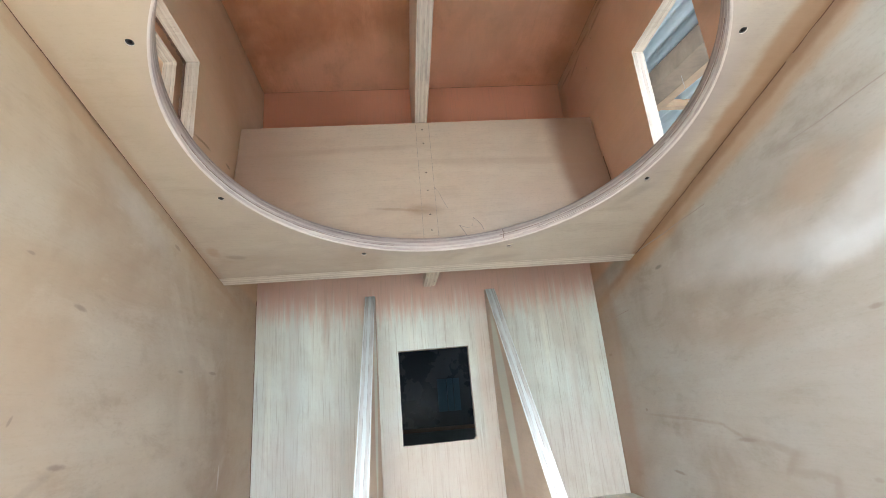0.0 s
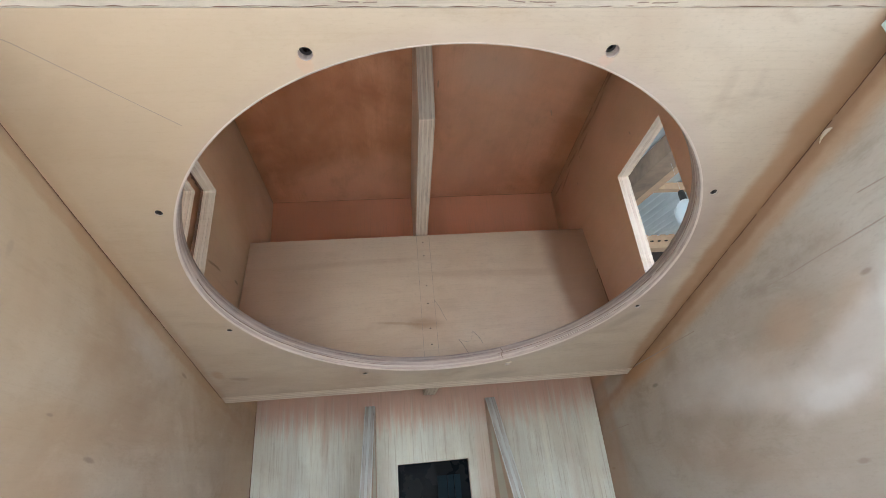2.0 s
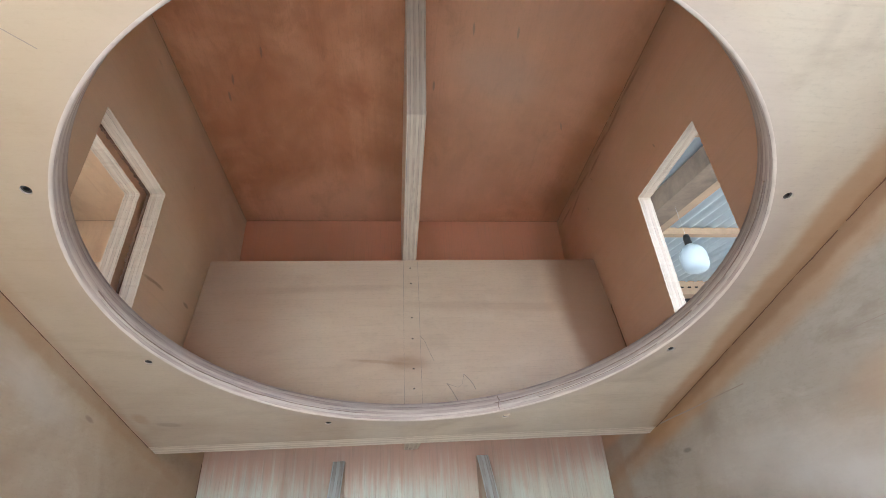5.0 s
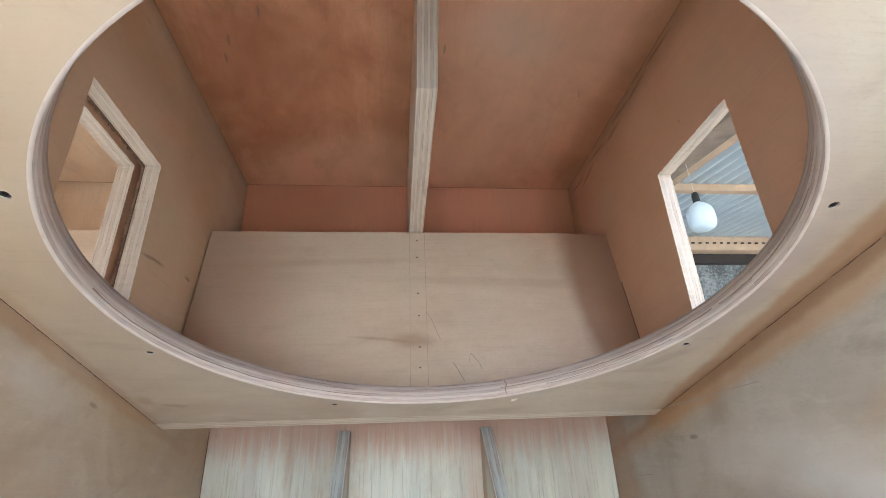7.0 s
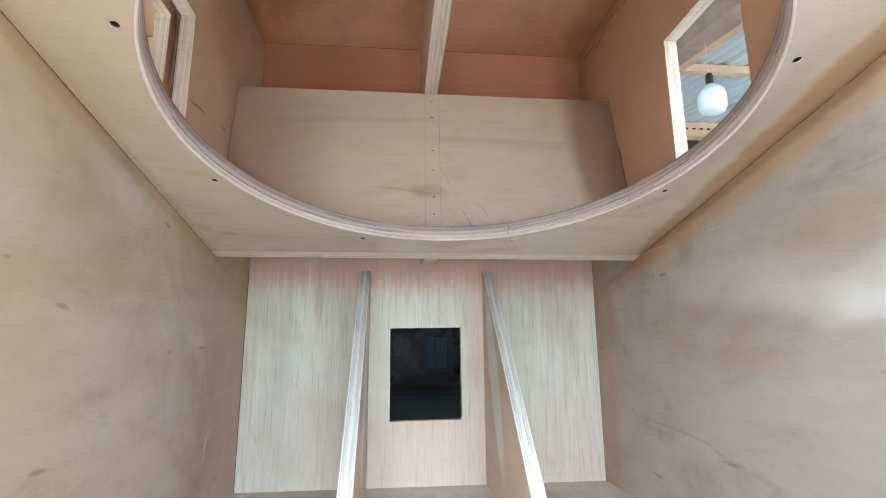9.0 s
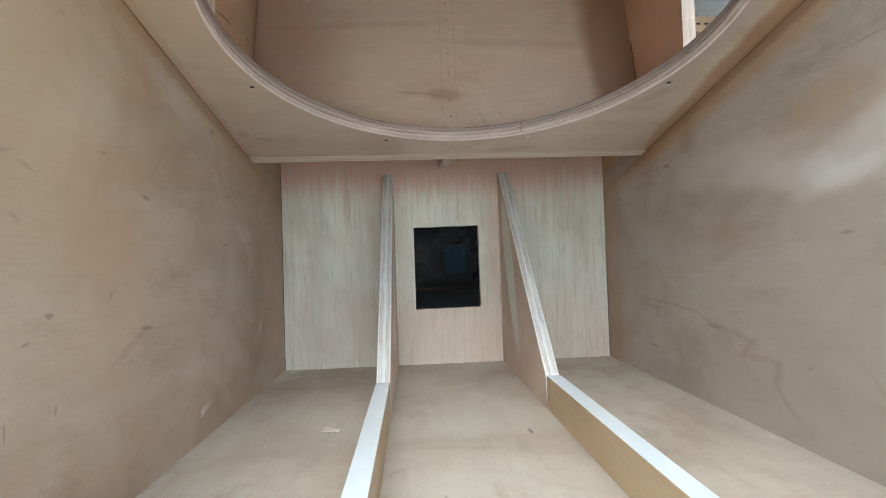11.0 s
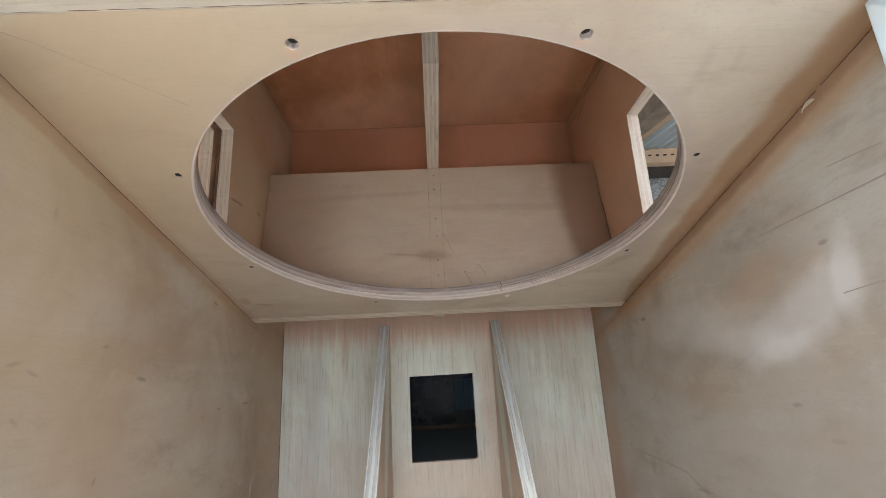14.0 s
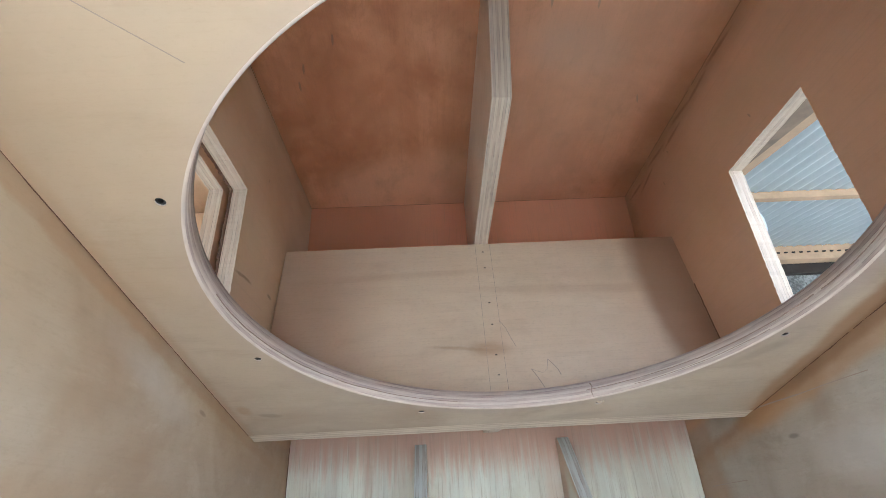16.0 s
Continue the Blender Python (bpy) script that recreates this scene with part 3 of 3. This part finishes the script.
# Unseen sheet on posts, added to keep the sun off the cabinet mouth.
tagged(part("canopy", box(-0.95, -1.95, 2.6, 2.0, 1.3, 2.63), roof_metal), "added unseen flat sheet that shades the cabinet mouth", "roof", kind="structure")
for x, y in ((-0.88, -1.85), (1.9, -1.85), (-0.88, 1.2), (1.9, 1.2)):
    tagged(part("post", box(x - 0.06, y - 0.06, 0, x + 0.06, y + 0.06, 2.6), timber, None, "", 0.004), "sawn timber post carrying the added shade sheet", "post", "shed posts", "structure")

# hanging lamp
BULB = (1.50, 2.28, 1.385)
lamp = thing("hanging_bulb", (BULB[0], BULB[1], BULB[2] - 0.07), "large white led bulb hanging unlit on a cord", "lamp")
part("bulb", lathe([(r * 0.87, h * 0.9) for r, h in ((0.001, -0.076), (0.04, -0.073), (0.062, -0.062), (0.073, -0.04), (0.075, -0.01), (0.075, 0.025), (0.071, 0.045), (0.058, 0.066), (0.038, 0.084), (0.026, 0.092), (0.022, 0.096))], BULB), bulb_glass, lamp)
part("socket", lathe([(0.017, 0.086), (0.018, 0.092), (0.018, 0.128), (0.014, 0.145), (0.004, 0.151)], BULB), black_plastic, lamp, "black plastic lamp socket")
part("cord", tube([(BULB[0], BULB[1], BULB[2] + 0.15), (BULB[0], BULB[1], roof_z(BULB[1]) - 0.17)], 0.0007), roof_metal, lamp, "thin grey cord")

# ---- the cabinet ----
T = 0.015
IN = 0.256
GAP = 0.0010
FRONT, BACK, TOP = 0.284, 0.900, 0.680
LIFT = Vector((0, 0.2103, 0.9776))
RUN = Vector((0, 0.9776, -0.2103))
HEAD = Vector((0, 0.299, 0.412))
LIP = 0.4603
X, Y, Z = Vector((1, 0, 0)), Vector((0, 1, 0)), Vector((0, 0, 1))

cabinet = thing("speaker_cabinet", BASE, "unfinished bare plywood horn speaker cabinet with empty driver hole", "speaker cabinet", "row of speaker cabinets")
SIDE_OUT = rect(FRONT, 0, BACK + T, TOP + T)


def sawn(pts, seed, step=0.003, amount=0.00022):
    """An outline cut by hand: the same line, slightly ragged."""
    rnd = random.Random(seed)
    out = []
    for (u0, v0), (u1, v1) in zip(pts, pts[1:] + pts[:1]):
        count = max(1, int(math.hypot(u1 - u0, v1 - v0) / step))
        for i in range(count):
            f = i / count
            j = amount if i else 0
            out.append((u0 + (u1 - u0) * f + rnd.gauss(0, j), v0 + (v1 - v0) * f + rnd.gauss(0, j)))
    return out


WINDOW = sawn(rect(0.537, 0.385, 0.656, 0.547), 3)
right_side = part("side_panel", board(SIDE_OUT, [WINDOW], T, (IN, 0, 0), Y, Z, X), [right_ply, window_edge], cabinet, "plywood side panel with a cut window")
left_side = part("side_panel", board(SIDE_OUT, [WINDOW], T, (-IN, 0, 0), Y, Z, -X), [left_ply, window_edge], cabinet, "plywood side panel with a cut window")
part("floor_panel", board(rect(-IN, FRONT, IN, BACK), [], 0.018, (0, 0, 0), X, Y, Z), [floor_ply, edge_ply], cabinet, "dusty plywood floor panel")
PORT = [(-0.052, 0.1035), (0.0505, 0.1045), (0.050, 0.2335), (-0.0525, 0.2325)]
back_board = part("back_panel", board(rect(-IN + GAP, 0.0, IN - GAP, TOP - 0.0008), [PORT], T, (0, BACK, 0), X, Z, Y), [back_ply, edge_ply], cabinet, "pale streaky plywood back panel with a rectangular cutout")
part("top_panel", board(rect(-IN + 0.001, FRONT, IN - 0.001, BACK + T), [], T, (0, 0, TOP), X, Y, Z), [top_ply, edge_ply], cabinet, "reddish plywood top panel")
front_board = part("front_panel", board(rect(-IN, 0.412, IN, TOP), [], T, (0, FRONT, 0), X, Z, Y), [front_ply, front_edge], cabinet, "plywood front panel above the horn mouth", 0.0006)
BOLTS = [(CU - 0.0007 + 0.2195 * math.cos(radians(22.5 + 45 * k)), 0.2227 + 0.2150 * math.sin(radians(22.5 + 45 * k))) for k in range(8)]
BORE = [0.0034, 0.0032, 0.0030, 0.0028, 0.0028, 0.0040, 0.0040, 0.0028]
ROUND = [(CU + RU * math.cos(2 * math.pi * i / 160), CENTRE + RV * math.sin(2 * math.pi * i / 160)) for i in range(160)]
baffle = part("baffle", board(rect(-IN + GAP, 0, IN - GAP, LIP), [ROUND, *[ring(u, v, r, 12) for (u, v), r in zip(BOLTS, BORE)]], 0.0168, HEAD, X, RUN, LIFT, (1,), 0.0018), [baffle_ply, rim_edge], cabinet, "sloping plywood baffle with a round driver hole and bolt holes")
foot = HEAD + LIP * RUN
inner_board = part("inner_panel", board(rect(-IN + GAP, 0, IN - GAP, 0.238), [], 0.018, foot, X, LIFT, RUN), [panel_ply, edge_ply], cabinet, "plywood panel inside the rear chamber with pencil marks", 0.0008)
rear = foot + 0.0182 * RUN
rear_top = rear + 0.238 * LIFT
BRACE = [(0.478, TOP), (0.547, 0.556), (0.7985, 0.5492), (rear_top.y, rear_top.z), (rear.y + 0.003, rear.z + 0.004), (BACK, 0.326), (BACK, TOP)]
part("brace", board(BRACE, [], 0.018, (-0.009, 0, 0), Y, Z, X), [inner_ply, edge_ply], cabinet, "upright plywood brace under the top panel", 0.0008)
for side, x in ((1, 0.083), (-1, -0.097)):
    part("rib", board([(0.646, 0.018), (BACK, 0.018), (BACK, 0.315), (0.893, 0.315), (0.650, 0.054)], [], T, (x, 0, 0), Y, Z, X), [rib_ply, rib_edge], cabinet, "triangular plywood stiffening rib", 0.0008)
    part("rail", board(rect(FRONT + 0.004, 0.018, 0.6455, 0.0535), [], T, (x + 0.0004 * side, 0, 0), Y, Z, X), [rail_ply, sky_sheen_edge], cabinet, "low plywood rail along the floor", 0.0008)
    part("batten", board(rect(FRONT, 0.018, 0.308, 0.4095), [], 0.019, (side * IN, 0, 0), Y, Z, -side * X), [sky_sheen_edge, sky_sheen_edge], cabinet, "smooth batten at the mouth edge, sky sheen in its colour", 0.001)

# glue, fastenings and pencil marks that belong to the cabinet


def on_baffle(x, v, up=0.0):
    return HEAD + x * X + v * RUN + up * LIFT


def on_inner(x, v, out=0.0):
    return foot + x * X + v * LIFT - out * RUN


for x in (-0.0085, 0.0105):
    part("pencil_line", tube([on_inner(x, 0.235), on_inner(x - 0.001, 0.12), on_inner(x - 0.002, 0.01)], 0.00022, 4), pencil, inner_board, "thin pencil line")
for v in (0.224, 0.198, 0.145, 0.115, 0.076, 0.052):
    part("nail_head", lathe([(0.0011, -0.0006), (0.0011, 0.0004), (0.0004, 0.0007)], on_inner(0.0005, v), 8), dark_metal, inner_board, "small dark nail head")
part("pencil_scribble", tube([on_inner(0.0365, 0.057), on_inner(0.0415, 0.048), on_inner(0.0470, 0.036)], 0.00045, 4), pencil, inner_board, "short pencil stroke")
part("pencil_scribble", tube([on_inner(0.0560, 0.068), on_inner(0.0610, 0.062), on_inner(0.0655, 0.055), on_inner(0.0672, 0.049)], 0.0004, 4), pencil, inner_board, "short pencil stroke")
part("pencil_scribble", tube([on_inner(0.0365, 0.057), on_inner(0.048, 0.052), on_inner(0.0535, 0.056), on_inner(0.0560, 0.068)], 0.00022, 4), pencil, inner_board, "faint pencil stroke")
part("pencil_scribble", tube([on_inner(0.009, 0.120), on_inner(0.015, 0.110), on_inner(0.020, 0.095), on_inner(0.024, 0.085)], 0.0003, 4), pencil, inner_board, "curved pencil stroke")
part("pencil_line", tube([on_baffle(-0.25, -0.004 + 0.004), on_baffle(-0.222, 0.017), on_baffle(-0.160, 0.068)], 0.00025, 4), pencil, baffle, "thin pencil line")
for a, b, r in (((0.300, 0.3225), (0.400, 0.3212), 0.00055), ((0.400, 0.3212), (0.455, 0.3200), 0.00045), ((0.455, 0.3200), (0.500, 0.3205), 0.0003), ((0.597, 0.3180), (0.680, 0.3168), 0.0005), ((0.680, 0.3168), (0.748, 0.3165), 0.0008), ((0.350, 0.2640), (0.394, 0.2615), 0.0005), ((0.340, 0.3405), (0.381, 0.3440), 0.0005), ((0.80, 0.2530), (0.875, 0.2500), 0.0005)):
    part("pencil_line", tube([(IN, *a), (IN, (a[0] + b[0]) / 2, (a[1] + b[1]) / 2 + 0.0003), (IN, *b)], r, 4), pencil, right_side, "thin pencil line")
random.seed(4)
for i in range(15):
    x = -0.245 + i * 0.035 + random.uniform(-0.008, 0.008)
    z = 0.4245 + random.uniform(-0.001, 0.001)
    part("staple", box(x - 0.002, FRONT - 0.0004, z - 0.0004, x + 0.002, FRONT + 0.0006, z + 0.0004), staple_metal, front_board, "thin steel staple")

seam_rnd = random.Random(12)


def seam(points, r, name="joint_gap", mat=None, label="thin dark open joint between boards", step=0.006):
    """An uneven dark line where two boards meet."""
    pts = []
    for a, b in zip(points, points[1:]):
        a, b = Vector(a), Vector(b)
        count = max(2, int((b - a).length / step))
        pts += [a.lerp(b, i / count) + Vector([seam_rnd.gauss(0, r * 0.35) for _ in range(3)]) for i in range(count)]
    pts.append(Vector(points[-1]))
    part(name, tube(pts, r, 5), mat or seam_dark, cabinet, label)


for v0, v1 in ((0.0, 0.07), (0.075, 0.16), (0.168, 0.30), (0.306, LIP)):
    seam([on_baffle(0.2553, v0), on_baffle(0.2553, v1)], 0.00045)
seam([on_baffle(-0.2554, 0.0), on_baffle(-0.2554, LIP)], 0.0003)
seam([on_baffle(-0.25, -0.001), on_baffle(0.25, -0.001)], 0.0003)
for y0, y1 in ((0.33, 0.50), (0.51, 0.66), (0.67, 0.80), (0.81, BACK)):
    seam([(0.2557, y0, 0.6797), (0.2557, y1, 0.6797)], 0.0005, "glue_line", glue_mat, "dried brown glue along a joint")
seam([(-0.2557, 0.33, 0.6797), (-0.2557, BACK, 0.6797)], 0.0003, "glue_line", glue_mat, "dried brown glue along a joint")
seam([(-0.255, BACK - 0.0002, 0.6796), (0.255, BACK - 0.0002, 0.6796)], 0.00025, "glue_line", glue_mat, "dried brown glue along a joint")
seam([on_inner(0.2553, 0.16), on_inner(0.2553, 0.0)], 0.0006)
seam([(-0.2555, BACK - 0.0002, 0.02), (-0.2555, BACK - 0.0002, 0.32)], 0.0004)
seam([(-0.25, FRONT, 0.4250), (0.27, FRONT, 0.4238)], 0.0005, "scribed_line", staple_metal, "thin grey line along the front panel")
for x0, x1 in ((-0.062, -0.052), (-0.05, -0.043), (0.022, 0.031), (0.033, 0.047), (0.09, 0.096), (0.098, 0.112)):
    seam([(x0, 0.2955 + seam_rnd.gauss(0, 0.0006), 0.4119), (x1, 0.2957, 0.4119)], 0.00032, "veneer_gap", crack_mat, "small dark gap in a board edge", 0.002)



def flake(at, along, across, up, long, wide, thick):
    """A leaf-shaped curled flake of wood."""
    bm = bmesh.new()
    rows = []
    for i in range(9):
        f = i / 8
        w = wide * (0.12 + math.sin(math.pi * f) ** 0.7) / 1.12
        mid = at + along * long * (f - 0.5) + up * thick * 3 * math.sin(math.pi * f)
        rows.append([bm.verts.new(mid + across * w * c + up * (h + 0.5 * thick * abs(c))) for h in (0, thick) for c in (-0.5, 0.0, 0.5)])
    for a, b in zip(rows, rows[1:]):
        for k, m in ((0, 1), (1, 2), (2, 5), (5, 4), (4, 3), (3, 0)):
            bm.faces.new((a[k], a[m], b[m], b[k]))
    for r in (rows[0], rows[-1]):
        bm.faces.new((r[0], r[1], r[2], r[5], r[4], r[3]))
    bmesh.ops.recalc_face_normals(bm, faces=bm.faces[:])
    return bm


part("splinter", flake(Vector((0.0495, BACK - 0.001, 0.1065)), X, Z, -Y, 0.006, 0.003, 0.0004), chip_wood, back_board, "pale torn chip at the cutout corner")
part("splinter", flake(Vector((0.2535, 0.379, 0.3885)), RUN, (X * 0.5 + Z * 0.9).normalized(), (-X * 0.9 + Z * 0.4).normalized(), 0.013, 0.0055, 0.0006), chip_wood, cabinet, "pale curled splinter at the joint")

for k, ((u, v), r) in enumerate(zip(BOLTS, BORE)):
    deep = 0.0055 if k in (5, 6) else 0.0008
    nut = part("tee_nut", board(ring(u, v, r - 0.0001, 12), [ring(u, v, r * 0.6, 8)], 0.004, on_baffle(0, 0, deep), X, RUN, LIFT), [staple_metal if k < 2 else dark_metal, dark_metal], cabinet, "steel nut in a bolt hole")
    # Black disc stands in for the shade inside the bolt hole.
    part("nut_bore", board(ring(u, v, r - 0.0001, 12), [], 0.001, on_baffle(0, 0, deep + 0.0045), X, RUN, LIFT), [black_plastic, black_plastic], nut, "black disc that stands for a bolt hole's shade")
# worn rim: a veneer crack beside the hole and a chipped spot


def on_rim(angle, out, up):
    """A point on the driver hole's rim, out from its edge and up through the board."""
    return on_baffle(CU + (RU + out) * math.cos(radians(angle)), CENTRE + (RV + out) * math.sin(radians(angle)), up)


rnd = random.Random(21)
for a0, a1, out, up, r in ((12, 42, -0.0001, 0.0085, 0.0005), (42, 70, -0.0001, 0.0088, 0.0004), (24, 58, -0.0001, 0.0045, 0.0003), (-25, 10, -0.0001, 0.008, 0.0004), (104, 130, -0.0001, 0.0062, 0.0003), (130, 178, -0.0001, 0.006, 0.00045)):
    count = int((a1 - a0) / 3)
    part("veneer_crack", tube([on_rim(a0 + (a1 - a0) * i / count, out + rnd.gauss(0, 0.00004), up + rnd.gauss(0, 0.00015)) for i in range(count + 1)], r, 4), crack_mat, baffle, "thin dark crack in the rim veneer")
part("rim_chip", tube([on_rim(68.6, 0.0005, 0.001), on_rim(68.9, -0.0001, 0.006), on_rim(68.4, -0.0001, 0.011), on_rim(68.8, -0.0001, 0.015)], 0.0005, 5), crack_mat, baffle, "dark chipped spot across the rim")
part("torn_veneer", tube([on_rim(68.2, 0.0105, -0.0003), on_rim(67.5, 0.0098, -0.0012), on_rim(66.6, 0.0100, -0.0004)], 0.0009, 6), chip_wood, baffle, "pale torn veneer beside a bolt hole")

# torn fibres along the outer edge of the side windows, where the saw came through


def fringe(x, out, seed):
    """A ragged row of short dark splinters round the back of a window's cut."""
    r = random.Random(seed)
    bm = bmesh.new()
    loop = [(0.537, 0.385), (0.656, 0.385), (0.656, 0.547), (0.537, 0.547)]
    mid = Vector((x, 0.5965, 0.466))
    for (y0, z0), (y1, z1) in zip(loop, loop[1:] + loop[:1]):
        count = int(math.hypot(y1 - y0, z1 - z0) / 0.0018)
        for i in range(count):
            a, b = i / count, (i + 1) / count
            p, q = Vector((x, y0 + (y1 - y0) * a, z0 + (z1 - z0) * a)), Vector((x, y0 + (y1 - y0) * b, z0 + (z1 - z0) * b))
            d = (mid - p).normalized() * r.choice((0.0006, 0.0010, 0.0014, 0.0022))
            k = Vector((out * r.uniform(0.0015, 0.003), 0, 0))
            vs = [bm.verts.new(c) for c in (p, q, q + d, p + d * 0.8, p + k, q + k, q + d + k, p + d * 0.8 + k)]
            for f in ((0, 1, 2, 3), (7, 6, 5, 4), (0, 4, 5, 1), (1, 5, 6, 2), (2, 6, 7, 3), (3, 7, 4, 0)):
                bm.faces.new([vs[n] for n in f])
    bmesh.ops.recalc_face_normals(bm, faces=bm.faces[:])
    return bm


# The dark tone stands for the shade in the gap between the cabinets.
part("torn_edge", fringe(-IN - T - 0.0002, -1, 5), seam_dark, left_side, "ragged splinters along the window cut, dark for the gap's shade")

# the neighbouring cabinet; its unseen far side is left out to let light in
neighbour = copy_thing(cabinet, Matrix.Translation(BASE + Vector((-0.552, 0, 0))))
neighbour["label"] = "second bare plywood speaker cabinet, unseen far side left out to admit light"
far_side = [o for o in neighbour.children if o.name.startswith("side_panel") and o.data.vertices[0].co.x < 0]
# Paler plywood for top and back: brighter light inside, put into the colour.
brighter_lit_ply = plywood("brighter_lit_plywood", (0.92, 0.74, 0.53), (0.84, 0.62, 0.41), "v", 0.14, 0.5, 0.5, 0.5, 0.45)
for o in neighbour.children:
    if o.name.startswith(("top_panel", "back_panel")):
        o.data = o.data.copy()
        o.data.materials[0] = brighter_lit_ply
for o in far_side:
    for piece in list(o.children):
        bpy.data.objects.remove(piece)
    bpy.data.objects.remove(o)

# ---- added black box behind, to darken the cutout ----
black = thing("black_cabinet", (0, 1.3, 0), "added black box that keeps the back cutout dark", "speaker cabinet")
part("side_panel", box(-0.30, 0.935, 0, -0.285, 1.82, 0.75), black_paint, black, "", 0.001)
part("side_panel", box(0.285, 0.935, 0, 0.30, 1.82, 0.75), black_paint, black, "", 0.001)
part("floor_panel", box(-0.285, 0.935, 0.062, 0.285, 1.805, 0.08), grey_green, black, "grey-green floor of the added box", 0.001)
part("plinth", box(-0.285, 0.95, 0, 0.285, 0.97, 0.062), black_paint, black, "", 0.001)
part("top_panel", box(-0.285, 0.935, 0.735, 0.285, 1.805, 0.75), black_paint, black, "", 0.001)
part("back_panel", box(-0.285, 1.805, 0, 0.285, 1.82, 0.75), black_paint, black, "", 0.001)

part("ledge", box(-0.285, 1.785, 0.08, 0.285, 1.804, 0.091), ledge_wood, black, "narrow brown ledge at the back", 0.001)
# Blue strips stand in for the reflected glow seen in the cutout.
for x in (0.052, 0.083, 0.104):
    part("blue_plate", box(x, 1.798, 0.135, x + (0.029 if x < 0.06 else 0.019), 1.8045, 0.235), blue_plate, black, "blue strip that stands in for a reflected glow")

# ---- dust and chips ----


def chip(x, y, z, size, seed, name="wood_chip", mat=None):
    """A small curled shaving or flake."""
    rnd = random.Random(seed)
    bm = bmesh.new()
    n = 5
    lo = []
    for i in range(n):
        a = 2 * math.pi * i / n + rnd.uniform(-0.3, 0.3)
        r = size * rnd.uniform(0.5, 1.0)
        lo.append((x + r * math.cos(a), y + r * math.sin(a), z + size * rnd.uniform(0.05, 0.35)))
    down = [bm.verts.new((p[0], p[1], z)) for p in lo]
    up = [bm.verts.new(p) for p in lo]
    bm.faces.new(down), bm.faces.new(up)
    for i in range(n):
        bm.faces.new((down[i], down[(i + 1) % n], up[(i + 1) % n], up[i]))
    bmesh.ops.recalc_face_normals(bm, faces=bm.faces[:])
    return tagged(part(name, bm, mat or chip_wood), "pale wood chip lying on the cabinet floor", "wood chip", "wood chips on the floor")


for i, (x, y, s) in enumerate([(-0.139, 0.614, 0.0055), (-0.143, 0.620, 0.003), (-0.133, 0.611, 0.0035), (-0.146, 0.613, 0.0028), (-0.191, 0.58, 0.002), (-0.241, 0.884, 0.004), (-0.234, 0.888, 0.003), (-0.136, 0.82, 0.0025), (0.012, 0.771, 0.002), (0.215, 0.676, 0.002), (0.249, 0.629, 0.0026), (0.249, 0.535, 0.0024), (-0.062, 0.744, 0.0022), (0.006, 0.80, 0.0022), (-0.150, 0.610, 0.002), (-0.02, 0.70, 0.0018), (-0.226, 0.891, 0.002)]):
    chip(x, y, 0.018, s, i)
rnd = random.Random(9)
bm = bmesh.new()
for i in range(430):
    x = rnd.gauss(-0.045, 0.025) if i < 110 else rnd.uniform(-0.24, 0.24)
    y = rnd.gauss(0.75, 0.03) if i < 110 else BACK - abs(rnd.gauss(0, 0.02)) if i < 330 else rnd.uniform(0.3, 0.88)
    s = rnd.uniform(0.0003, 0.0009)
    if y > 0.896 or any(abs(x - c) < 0.009 for c in (-0.0895, 0.0905)):
        continue
    bmesh.ops.create_cube(bm, size=s, matrix=pose(x, y, 0.018 + s * 0.3, rnd.uniform(0, 90), rnd.uniform(0, 90), 0))
tagged(part("sawdust", bm, chip_wood), "fine pale sawdust scattered over the cabinet floor", "sawdust", kind="stuff")
